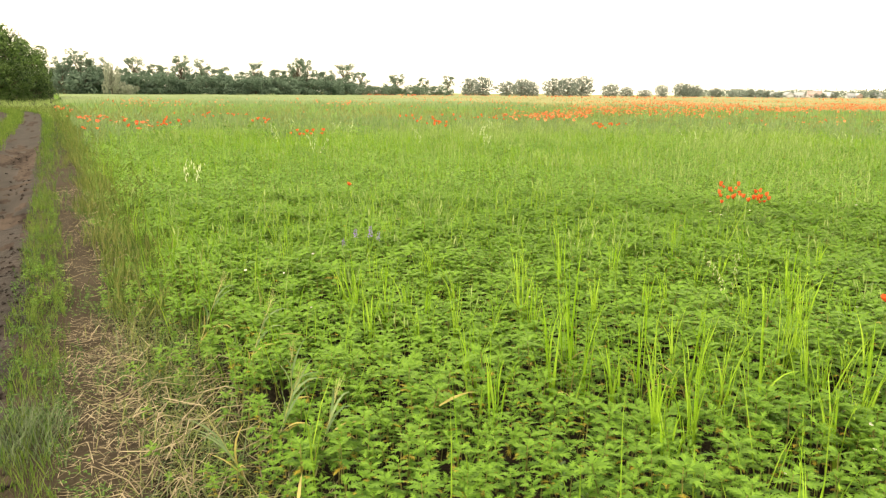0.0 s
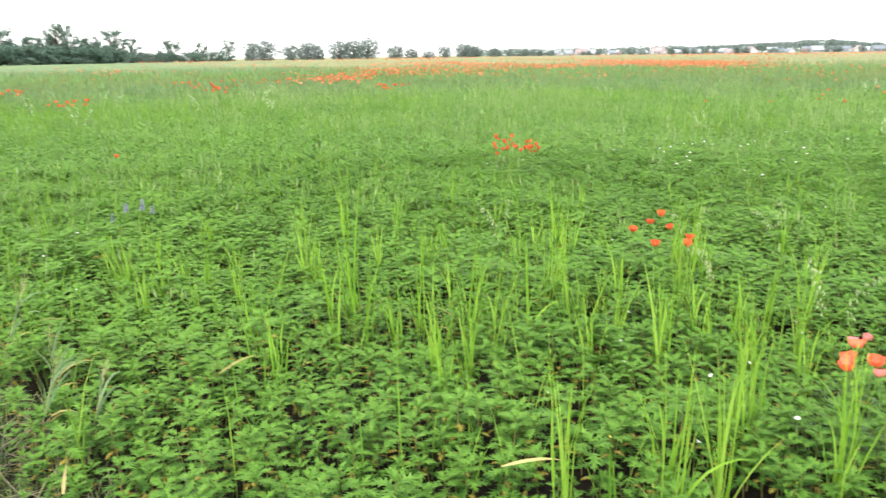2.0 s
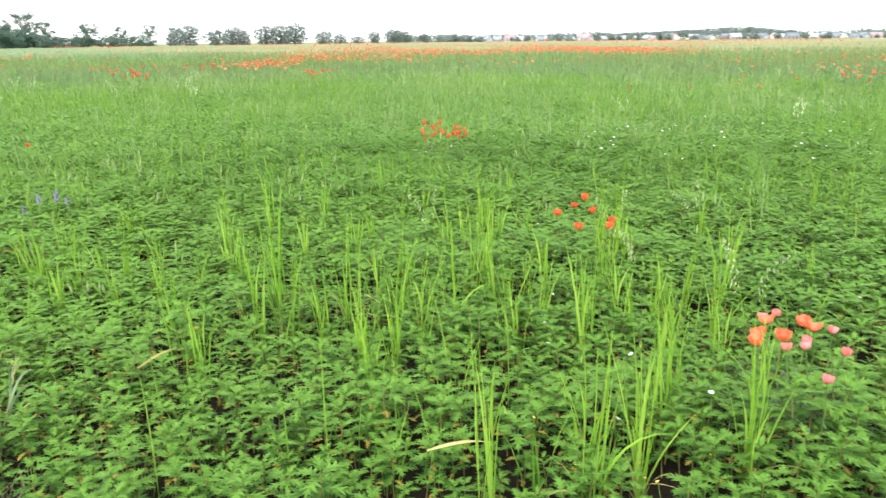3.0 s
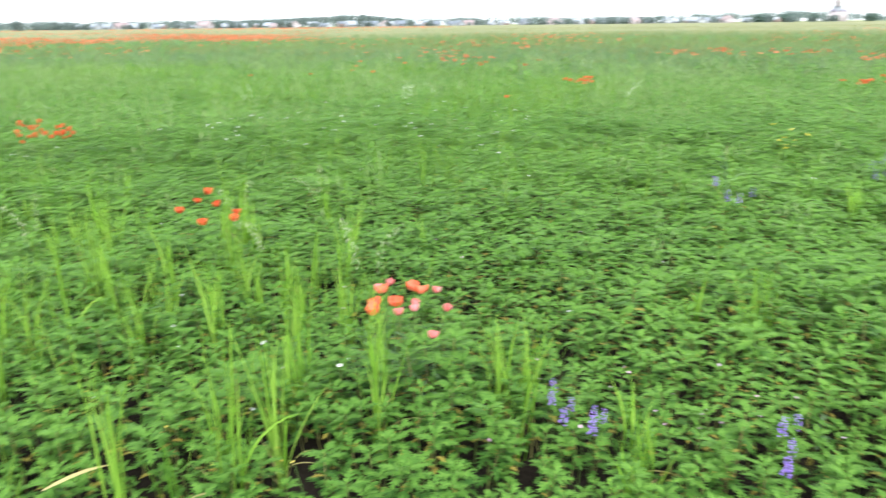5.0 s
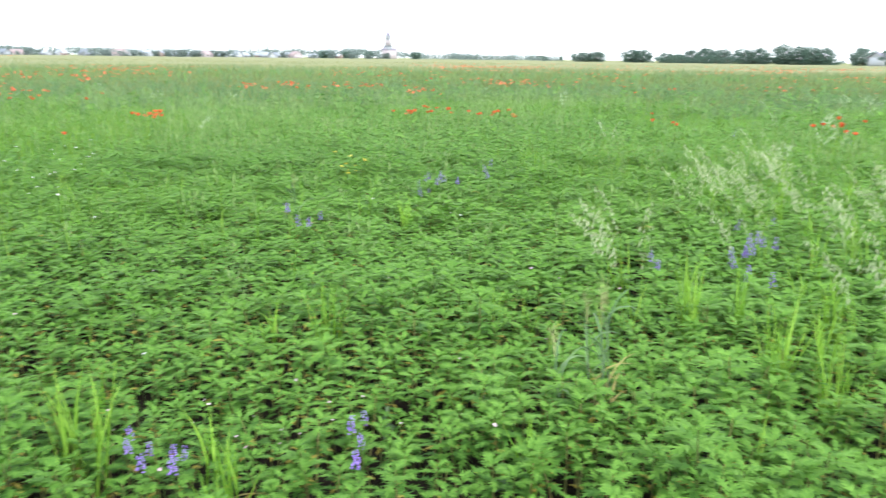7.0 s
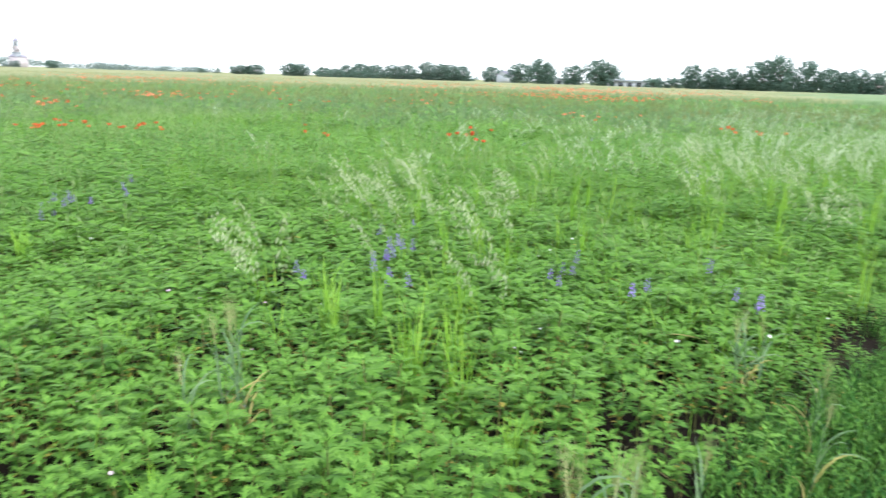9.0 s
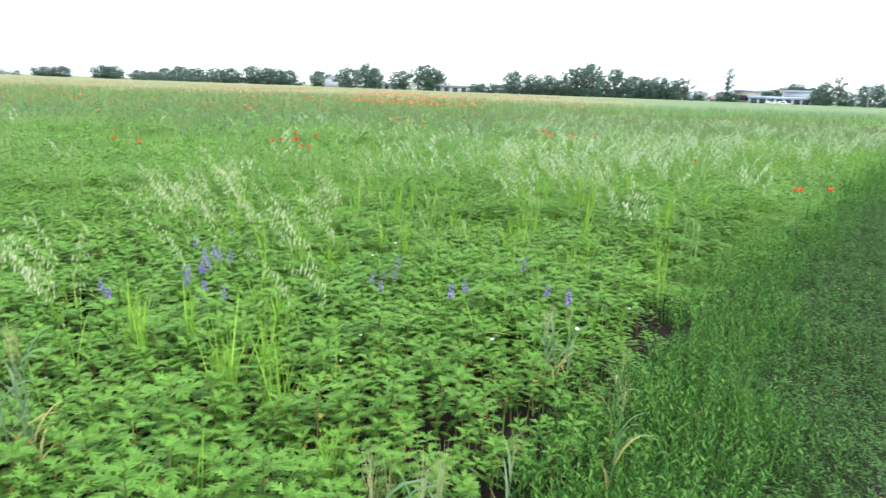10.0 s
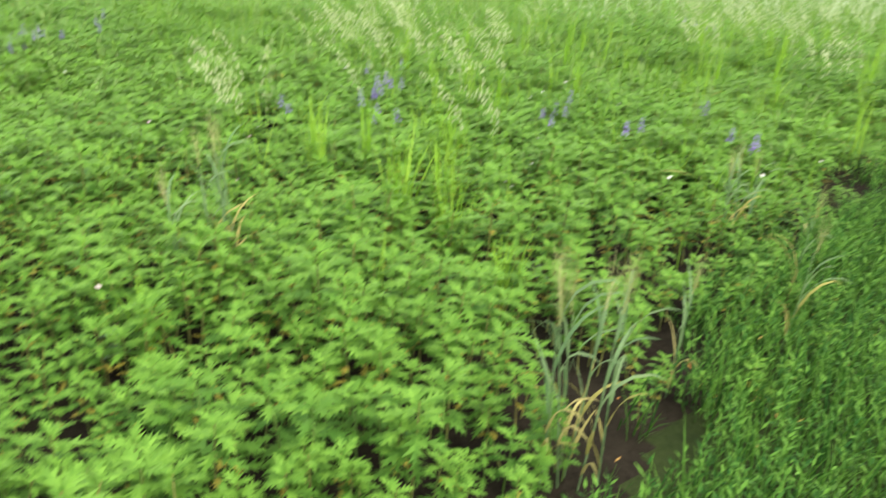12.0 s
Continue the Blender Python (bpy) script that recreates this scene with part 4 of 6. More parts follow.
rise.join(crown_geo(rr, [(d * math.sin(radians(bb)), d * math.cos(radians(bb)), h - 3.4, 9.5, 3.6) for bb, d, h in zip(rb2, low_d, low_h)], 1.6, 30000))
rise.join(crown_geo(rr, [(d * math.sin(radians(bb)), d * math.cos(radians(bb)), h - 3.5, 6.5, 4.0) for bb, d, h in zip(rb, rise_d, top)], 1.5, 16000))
# far wood leaves carry the painted haze as well
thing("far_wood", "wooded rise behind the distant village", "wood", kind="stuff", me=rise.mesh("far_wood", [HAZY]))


# ---- village houses ----
def house_meshes(w, d, wall, roof, ridge):
    a, r, n = Geo(), Geo(), Geo()
    box(a, -w / 2, -d / 2, -0.5, w / 2, d / 2, wall)
    a.add([(-w / 2, -d / 2, wall), (-w / 2, d / 2, wall), (-w / 2, 0, wall + ridge - 0.1), (w / 2, -d / 2, wall), (w / 2, d / 2, wall), (w / 2, 0, wall + ridge - 0.1)], [[0, 2, 1], [3, 4, 5]])
    e, th = 0.5, 0.18
    for sg in (1, -1):
        lo, hi = (sg * (d / 2 + e), wall - e * ridge / (d / 2)), (0, wall + ridge)
        v = [(x, y, z + o) for o in (0, th) for x in (-w / 2 - e, w / 2 + e) for y, z in (lo, hi)]
        r.add(v, [[0, 1, 3], [0, 3, 2], [4, 7, 5], [4, 6, 7], [0, 4, 5], [0, 5, 1], [2, 3, 7], [2, 7, 6], [0, 2, 6], [0, 6, 4], [1, 5, 7], [1, 7, 3]])
    box(n, -0.5, -0.05, -0.65, 0.5, 0.05, 0.65)
    return a, r, n


house_kinds = []
for k, (w, d, wall, ridge) in enumerate(((10, 8, 2.8, 3.2), (12, 9, 3.0, 3.6), (8, 7.5, 2.6, 3.0), (10, 9, 4.8, 3.0), (11, 9, 5.4, 2.6))):
    a, r_, n_ = house_meshes(w, d, wall, 0, ridge)
    wallmat, roofmat = (PLASTER, ROSE, PLASTER, BRICK, PLASTER)[k], (SLATE, REDROOF, SLATE, SLATE, DOME)[k]
    house_kinds.append((w, d, wall, a.mesh("wall", [wallmat]), r_.mesh("roof", [roofmat]), n_.mesh("window", [PANE])))


def house(k, bearing, d, turn, label, group="village houses", s=1.0):
    w, dd, wall, wm, rm, nm = house_kinds[k]
    ob = thing("house", label, "house", group, m=Matrix.Translation(far_point(bearing, d)) @ Matrix.Rotation(radians(turn - bearing), 4, "Z") @ Matrix.Scale(s, 4))
    part("wall", wm, ob)
    part("roof", rm, ob)
    for x in (-w * 0.3, 0.0, w * 0.3):
        part("window", nm, ob, m=Matrix.Translation((x, -dd / 2 - 0.02, wall * 0.55)))
    return ob


labels = ("small white house with a grey sheet roof", "pinkish house with a red tile roof greyed by painted haze", "low whitewashed cottage with a pale roof", "two-storey brown brick house with a grey roof")
for k in range(64):
    bb = 49.5 + k * 0.75 + pyr.uniform(-0.35, 0.35)
    kind = (0, 2, 0, 1, 2, 0, 2, 3)[k % 8]
    house(kind, bb, pyr.uniform(690, 800), pyr.uniform(-80, 80), labels[kind], s=pyr.uniform(0.72, 1.0) * (0.7 if kind == 3 else 1))
house(1, 62.1, 690, 10, labels[1], s=0.62)
house(1, 63.4, 700, -15, labels[1], s=0.6)
house(4, 133.2, 390, 60, "white two-storey house between dark trees", "roadside buildings", 0.75)
house(1, 157.4, 310, 8, labels[1], "roadside buildings", 0.6)
house(1, 160.4, 306, -6, labels[1], "roadside buildings", 0.42)
house(2, 158.8, 310, -10, labels[2], "roadside buildings", 0.48)


# ---- church ----
def prism(g, sides, r0, r1, z0, z1, turn=0.0, cx=0.0, cy=0.0, slot=0):
    a = np.arange(sides) * 2 * np.pi / sides + turn
    lo = np.stack([cx + r0 * np.cos(a), cy + r0 * np.sin(a), a * 0 + z0], -1)
    hi = np.stack([cx + r1 * np.cos(a), cy + r1 * np.sin(a), a * 0 + z1], -1)
    f = []
    for i in range(sides):
        j = (i + 1) % sides
        f += [[i, j, sides + j], [i, sides + j, sides + i], [2 * sides, j, i], [2 * sides + 1, sides + i, sides + j]]
    return g.add(np.concatenate([lo, hi, [(cx, cy, z0), (cx, cy, z1)]]), f, slot)


church = thing("church", "white and rose tiered church with a slender bell tower", "church", m=Matrix.Translation(far_point(100.25, 800)) @ Matrix.Rotation(radians(-100 + 25), 4, "Z") @ Matrix.Diagonal((0.82, 0.9, 1.12, 1)))
g = Geo(); box(g, -8, -5, -0.5, 8, 5, 8.0); part("nave", g.mesh("nave", [ROSE]), church)
g = Geo()
g.add([(x, y, z) for x in (-8.4, 8.4) for y, z in ((-5.4, 8), (5.4, 8), (0, 10.2))], [[0, 1, 4], [0, 4, 3], [1, 2, 5], [1, 5, 4], [2, 0, 3], [2, 3, 5], [0, 2, 1], [3, 4, 5]])
part("nave_roof", g.mesh("nave_roof", [DOME]), church)
for name, r0, z0, z1, mat_ in (("tower_base", 4.9, -0.5, 12.0, PLASTER), ("middle_tier", 3.9, 12.0, 16.5, ROSE), ("bell_tier", 2.9, 16.5, 20.5, PLASTER)):
    g = Geo(); prism(g, 8, r0, r0, z0, z1, 0.39, -1.5); prism(g, 8, r0 * 1.12, r0 * 1.12, z1 - 0.5, z1, 0.39, -1.5)
    tier = part(name, g.mesh(name, [mat_]), church)
    for k in range(8):
        g2 = Geo(); box(g2, -0.45, -0.06, -1.1, 0.45, 0.06, 1.1)
        part("arch_window", g2.mesh("arch_window", [PANE]), tier, m=Matrix.Translation((-1.5, 0, (z0 + z1) / 2 + (0 if z0 > 0 else 2.5))) @ Matrix.Rotation(k * math.pi / 4, 4, "Z") @ Matrix.Translation((0, -r0 * 0.925 - 0.03, 0)))
g = Geo()
for a0, a1, z0, z1 in ((3.1, 2.1, 20.5, 21.8), (2.1, 0.9, 21.8, 23.2), (0.8, 0.6, 23.2, 24.6), (0.6, 1.0, 24.6, 25.2), (1.0, 0.1, 25.2, 27.0)):
    prism(g, 10, a0, a1, z0, z1, 0, -1.5)
part("dome", g.mesh("dome", [DOME]), church)
g = Geo(); box(g, -1.6, -0.08, 26.9, -1.4, 0.08, 29.0); box(g, -2.1, -0.07, 28.0, -0.9, 0.07, 28.2)
part("cross", g.mesh("cross", [GOLD]), church, "gilded cross")
for y in (-2.5, 0, 2.5):
    g = Geo(); box(g, 7.98, y - 0.5, 2.5, 8.06, y + 0.5, 5.5); part("window", g.mesh("window", [PANE]), church)

# ---- roadside buildings to the south ----
def flat_building(bearing, d, turn, length, depth, height, wallmat, roofmat, label, bays, name="building"):
    ob = thing(name, label, "building", "roadside buildings", m=Matrix.Translation(far_point(bearing, d)) @ Matrix.Rotation(radians(turn - bearing), 4, "Z"))
    g = Geo(); box(g, -length / 2, -depth / 2, -0.5, length / 2, depth / 2, height); part("wall", g.mesh("wall", [wallmat]), ob)
    g = Geo(); box(g, -length / 2 - 0.5, -depth / 2 - 0.7, height, length / 2 + 0.5, depth / 2 + 0.5, height + 0.7); part("roof", g.mesh("roof", [roofmat]), ob)
    g = Geo(); box(g, -1.0, -0.06, -0.9, 1.0, 0.06, 0.9)
    me = g.mesh("window", [PANE])
    for k in range(bays):
        part("window", me, ob, m=Matrix.Translation((-length / 2 + length * (k + 0.5) / bays, -depth / 2 - 0.03, height * 0.5)))
    return ob


flat_building(142.2, 345, 5, 22, 9, 2.6, PLASTER, SLATE, "long low white shed with a flat pale roof", 6)
flat_building(137.3, 400, -5, 16, 8, 2.8, PLASTER, SLATE, "low white shed behind the trees", 4)
flat_building(162.3, 305, 5, 8.5, 8, 4.3, CREAM, SLATE, "cream roadside building with a flat roof", 4)
flat_building(164.8, 300, 6, 25, 9, 2.3, BLUEROOF, BLUEROOF, "long low pale blue roadside hall with a sheet roof", 9)
flat_building(165.55, 312, 6, 11, 8, 4.7, PLASTER, SLATE, "white two-storey block behind the low hall", 5)


def pole(bearing, d, height, label="grey concrete power pole with a crossarm"):
    ob = thing("power_pole", label, "pole", "power poles", m=Matrix.Translation(far_point(bearing, d)))
    g = Geo(); tube(g, [(0, 0, -0.5), (0, 0, height * 0.5), (0, 0, height)], [0.17, 0.14, 0.10], 6); part("post", g.mesh("post", [CONCRETE], True), ob)
    g = Geo(); box(g, -0.9, -0.06, height - 0.7, 0.9, 0.06, height - 0.55); part("crossarm", g.mesh("crossarm", [CONCRETE]), ob)
    for x in (-0.8, 0, 0.8):
        g = Geo(); prism(g, 6, 0.07, 0.05, height - 0.55, height - 0.3, 0, x); part("insulator", g.mesh("insulator", [PLASTER]), ob)


for bb, d, hh in ((142.9, 330, 9), (159.6, 290, 9.5), (166.7, 285, 7), (168.9, 270, 7.5), (169.6, 262, 7), (171.0, 240, 7)):
    pole(bb, d, hh)


def car(bearing, d, turn):
    ob = thing("car", "white car parked in front of the roadside hall", "car", "parked cars", m=Matrix.Translation(far_point(bearing, d, 0.05)) @ Matrix.Rotation(radians(turn - bearing), 4, "Z"))
    g = Geo()
    prof = [(-2.1, 0.35), (2.1, 0.35), (2.1, 0.75), (1.2, 0.92), (0.6, 1.4), (-1.0, 1.42), (-1.8, 0.95), (-2.1, 0.9)]
    n = len(prof)
    v = [(x, y, z) for y in (-0.8, 0.8) for x, z in prof] + [(0, -0.8, 0.8), (0, 0.8, 0.8)]
    f = []
    for i in range(n):
        j = (i + 1) % n
        f += [[i, j, n + j], [i, n + j, n + i], [2 * n, j, i], [2 * n + 1, n + i, n + j]]
    g.add(v, f)
    part("body", g.mesh("body", [CARPAINT]), ob)
    g = Geo(); box(g, -0.95, -0.82, 0.95, 0.55, 0.82, 1.32); part("side_window", g.mesh("side_window", [PANE]), ob)
    for x in (-1.3, 1.3):
        for y in (-0.75, 0.75):
            g = Geo(); prism(g, 12, 0.32, 0.32, -0.1, 0.1); part("wheel", g.mesh("wheel", [RUBBER]), ob, m=Matrix.Translation((x, y, 0.32)) @ Matrix.Rotation(math.pi / 2, 4, "X"))


car(164.6, 292, 10)
car(163.9, 293, 5)

# ---- bright grass tufts standing over the weeds ----
def tuft_proto(blades, dry):
    """Three thin stems with long leaf blades that rise from them and bend over; the oldest wither at the foot."""
    ob = thing("grass_tuft", "tuft of bright yellow-green grass blades rising over the weeds", "grass", "grass tufts")
    stems = []
    g = Geo()
    for k in range(3):
        a, q, h = pyr.uniform(0, 6.28), pyr.uniform(0.0, 0.05), pyr.uniform(0.72, 1.04)
        x, y = math.cos(a) * q, math.sin(a) * q
        dx, dy = pyr.gauss(0, 0.035), pyr.gauss(0, 0.035)
        stems.append((x, y, dx, dy, h))
        tube(g, [(x, y, 0), (x + dx * 0.25, y + dy * 0.25, h * 0.35), (x + dx * 0.6, y + dy * 0.6, h * 0.7), (x + dx * 1.4, y + dy * 1.4, h)], [0.0042, 0.0036, 0.0026, 0.0008], 4)
        if k:
            for j in range(10):
                q = 0.78 + 0.022 * j
                kite(g, (x + dx * 1.2, y + dy * 1.2, h * q), (math.cos(j * 2.4) * 0.35, math.sin(j * 2.4) * 0.35, 0.9), (-math.sin(j * 2.4), math.cos(j * 2.4), 0), 0.032, 0.005)
    part("stalk", g.mesh("stalk", [BLADE]), ob)
    for k in range(blades):
        g = Geo()
        x, y, dx, dy, h = stems[k % 3]
        old = k >= blades - dry
        z = pyr.uniform(0.0, 0.1) if old else h * (0.03 if k < 4 else pyr.uniform(0.10, 0.62))
        length = pyr.uniform(0.28, 0.45) if old else pyr.uniform(0.60, 0.95) if k < 4 else pyr.uniform(0.28, 0.52)
        bend = pyr.uniform(0.9, 2.3) if old or (k > 3 and pyr.random() < 0.3) else pyr.uniform(0.0, 0.5)
        blade(g, (x + dx * z, y + dy * z, z), pyr.uniform(0, 6.28), length, pyr.uniform(0.009, 0.016), bend, pyr.uniform(1.42, 1.56), 7, twist=pyr.uniform(-1.6, 1.6), sway=pyr.uniform(-0.05, 0.05))
        part("blade", g.mesh("blade", [DRYBLADE if old else BLADE]), ob, "yellowed dry blade" if old else "")
    return ob


tuft_kinds = [tuft_proto(n, d) for n, d in ((10, 2), (8, 1), (10, 3), (7, 1), (9, 2))]
TUFTS_NORTH = [(1.78, 4.90, 0.54), (1.69, 4.35, 0.56), (1.94, 4.66, 0.61), (2.06, 4.61, 0.45), (1.83, 5.23, 0.46), (2.18, 4.15, 0.47), (1.78, 2.95, 0.56), (1.92, 3.45, 0.52), (2.17, 3.08, 0.63), (2.34, 3.02, 0.73), (2.44, 3.29, 0.92), (2.45, 2.90, 0.49), (2.67, 2.92, 0.75), (2.97, 3.02, 0.56), (2.30, 2.42, 0.51), (2.46, 2.35, 0.54), (2.80, 2.54, 0.64), (2.91, 2.43, 0.73), (3.50, 2.78, 0.74), (3.21, 2.36, 0.75), (3.33, 2.37, 0.54), (1.88, 1.31, 0.78), (2.11, 1.09, 0.78)]
TUFTS_MIDDLE = [(4.06, 2.19, 0.57), (3.49, 1.71, 0.54), (2.32, 1.01, 0.74), (2.70, 1.15, 0.61), (2.85, 1.13, 0.58), (3.35, 1.44, 0.48), (3.66, 1.54, 0.51), (5.65, 2.32, 0.58), (4.24, 1.56, 0.70), (2.60, 0.76, 0.63), (2.61, 0.72, 0.58), (4.95, 1.27, 0.46), (2.76, 5.65, 0.51), (3.50, 4.87, 0.74), (5.26, 8.16, 0.43), (4.04, 4.87, 0.53), (5.85, 4.36, 0.48), (4.59, 2.34, 0.46), (2.21, 2.24, 0.47), (1.81, 6.65, 0.56), (3.73, 2.53, 0.43), (2.81, 0.23, 0.58), (2.36, 1.02, 0.42), (2.26, 1.19, 0.54)]
TUFTS_SOUTH = [(3.91, -0.73, 0.45), (3.97, -0.46, 0.40), (3.93, -1.64, 0.41), (2.43, -0.23, 0.30), (6.74, -1.75, 0.39), (3.99, -1.85, 0.30), (3.59, -2.61, 0.68), (3.50, -2.61, 0.67), (2.90, -2.66, 0.70), (3.77, -3.53, 0.56), (3.41, -3.40, 0.56), (2.68, -2.84, 0.46), (3.51, -2.91, 0.67), (2.87, -2.61, 0.62), (3.02, -3.02, 0.62), (2.62, -2.74, 0.60), (4.21, -3.92, 0.70), (2.05, -2.50, 0.44), (2.04, -2.57, 0.45), (4.36, -4.66, 0.51), (3.95, -4.36, 0.56), (5.26, -6.43, 0.79), (5.86, -7.33, 0.74), (4.85, -6.84, 0.68), (2.34, -6.31, 0.78), (3.24, -8.48, 0.76), (3.18, -6.62, 0.50)]
TUFTS_MORE = [(2.99, 0.30, 0.50), (2.96, 0.33, 0.46), (3.03, 0.27, 0.42), (4.03, -0.74, 0.42), (6.49, -1.64, 0.42), (3.75, -2.73, 0.48), (3.06, -2.83, 0.48), (3.53, -3.50, 0.50), (2.54, -0.24, 0.36), (2.71, -0.19, 0.38), (2.45, -1.32, 0.36), (3.82, 1.41, 0.48)]
TUFTS_FAR = [(5.76, -9.51, 0.69), (5.65, -10.49, 0.73), (4.70, -9.19, 0.72), (4.35, -8.92, 0.76), (5.01, -11.22, 0.65), (3.58, -10.39, 0.59), (3.16, -6.33, 0.40)]
MORE = [(pyr.uniform(1.7, 5.0), pyr.uniform(1.2, 5.6), pyr.uniform(0.35, 0.6)) for _ in range(16)] + [(pyr.uniform(2.4, 4.8), pyr.uniform(1.6, 4.4), pyr.uniform(0.48, 0.78)) for _ in range(24)] + [(pyr.uniform(3.4, 6.5), pyr.uniform(-9.5, -4.5), pyr.uniform(0.55, 0.85)) for _ in range(16)]
for n, (x, y, h) in enumerate(TUFTS_NORTH + TUFTS_MIDDLE + TUFTS_SOUTH + TUFTS_MORE + TUFTS_FAR + MORE):
    m = Matrix.Translation((x, y, float(ground_z(x, y)) - 0.01)) @ Matrix.Rotation(pyr.uniform(0, 6.28), 4, "Z") @ Matrix.Rotation(pyr.gauss(0, 0.06), 4, "X") @ Matrix.Diagonal((0.95, 0.95, h * (1.25 if -2 < y < 1 else 1.1), 1))
    if n < 5:
        tuft_kinds[n].matrix_basis = m
    else:
        repeat(tuft_kinds[n % 5], m)

# finer, sparser grass in among the weeds
def tuft_template(blades, h, w):
    g = Geo()
    for _ in range(blades):
        a = pyr.uniform(0, 6.28)
        blade(g, (pyr.uniform(-0.04, 0.04), pyr.uniform(-0.04, 0.04), 0), a, h * pyr.uniform(0.6, 1.1), w, pyr.uniform(0.1, 1.2), pyr.uniform(1.25, 1.5), 3)
    return g


loose = Geo()
thin_tufts = [tuft_template(4, 0.52, 0.008), tuft_template(3, 0.66, 0.007), tuft_template(5, 0.42, 0.008), tuft_template(2, 0.75, 0.006)]
wx, wy = jitter_grid(0, 30, -34, 28, 0.265)
r = np.hypot(wx, wy)
tall_here = np.clip((lattice(wx, wy, 2.6, 51) - 0.38) * 4, 0.12, 1) * np.where((wy > 0.8) | (wy < -3.5), 1.0, 0.35)
ok = (wx > field_edge(wy) + 0.2) & (r > 2.4) & (r < carpet_reach(wx, wy) + 3) & (rng.uniform(0, 1, len(wx)) < tall_here)
scatter(loose, thin_tufts, np.stack([wx[ok], wy[ok], wx[ok] * 0], -1), rng.uniform(0.7, 1.2, ok.sum()), 0.12)
thing("loose_grass", "thin scattered green grass blades among the field weeds", "grass", kind="stuff", me=loose.mesh("loose_grass", [BLADES]))

# a pale veil of finer grass farther out
def veil_template(stalks, h, w):
    g = Geo()
    for _ in range(stalks):
        a, p = pyr.uniform(0, 6.28), (pyr.uniform(-0.12, 0.12), pyr.uniform(-0.12, 0.12), 0)
        hh = h * pyr.uniform(0.65, 1.1)
        blade(g, p, a, hh, w, pyr.uniform(0.1, 0.9), pyr.uniform(1.35, 1.55), 3)
        kite(g, (p[0] + math.cos(a) * 0.06, p[1] + math.sin(a) * 0.06, hh * 0.72), (math.cos(a) * 0.4, math.sin(a) * 0.4, 0.9), (-math.sin(a), math.cos(a), 0), 0.10, w * 2.0)
    return g


veil_grass = Geo()
veil_kinds = [veil_template(5, 0.42, 0.006), veil_template(4, 0.52, 0.006), veil_template(6, 0.36, 0.007), veil_template(3, 0.60, 0.006)]
wx, wy = jitter_grid(0, 32, -34, 30, 0.31)
r = np.hypot(wx, wy)
thick = np.clip((r - 2.4) / 6, 0, 1) * np.clip((lattice(wx, wy, 3.2, 55) * 0.6 + lattice(wx, wy, 0.9, 56) * 0.4 - 0.44) * 3.4, 0.10, 1)
thick = thick * np.clip((np.degrees(np.arctan2(wx, wy)) - 2) / 14, 0.15, 1)
ok = (wx > field_edge(wy) + 0.2) & (r < carpet_reach(wx, wy) + 6) & (rng.uniform(0, 1, len(wx)) < thick)
scatter(veil_grass, veil_kinds, np.stack([wx[ok], wy[ok], wx[ok] * 0], -1), rng.uniform(0.75, 1.2, ok.sum()) * (1 + np.clip(r[ok] - 10, 0, 20) * 0.02), 0.1)
thing("fine_pale_grass", "fine pale seeding grass standing over the weeds", "grass", kind="stuff", me=veil_grass.mesh("fine_pale_grass", [PALEGRASS]))

# ---- wild oats ----
def oat_geo(g, height, spikelets, seg, slots=(0, 1), fat=1.0):
    lean = pyr.gauss(0.78, 0.45)  # all nod with the wind
    c, s = math.cos(lean), math.sin(lean)
    k = np.linspace(0, 1, seg)
    out = 0.02 * k + pyr.uniform(0.16, 0.36) * k ** 3
    z = height * (k - 0.19 * k ** 4)
    pts = np.stack([c * out, s * out, z], -1)
    tube(g, pts, np.linspace(0.0022, 0.0007, seg) * fat, 3, slots[0])
    for j in range(spikelets):
        q = 0.52 + 0.48 * (j + 0.5) / spikelets
        p = np.array([np.interp(q, k, pts[:, a]) for a in range(3)])
        a = lean + pyr.uniform(-0.8, 0.8)
        arm = pyr.uniform(0.01, 0.075) * (1.25 - q * 0.7)
        e = p + np.array([math.cos(a) * arm, math.sin(a) * arm, pyr.uniform(-0.02, 0.03)])
        d = np.array([math.cos(a) * 0.28, math.sin(a) * 0.28, -0.94])
        ln = pyr.uniform(0.034, 0.050) * fat
        if fat < 1.5:
            kite(g, p, (e - p) / np.linalg.norm(e - p), (0, 0, 1), float(np.linalg.norm(e - p)), 0.0012, 0.5, 0, slots[0])
            kite(g, e, d, (math.cos(a), math.sin(a), 0.4), ln, 0.0060, 0.4, 0, slots[1])
        kite(g, e, d, (-math.sin(a), math.cos(a), 0), ln, 0.0098 * fat, 0.4, 0, slots[1])
    return g


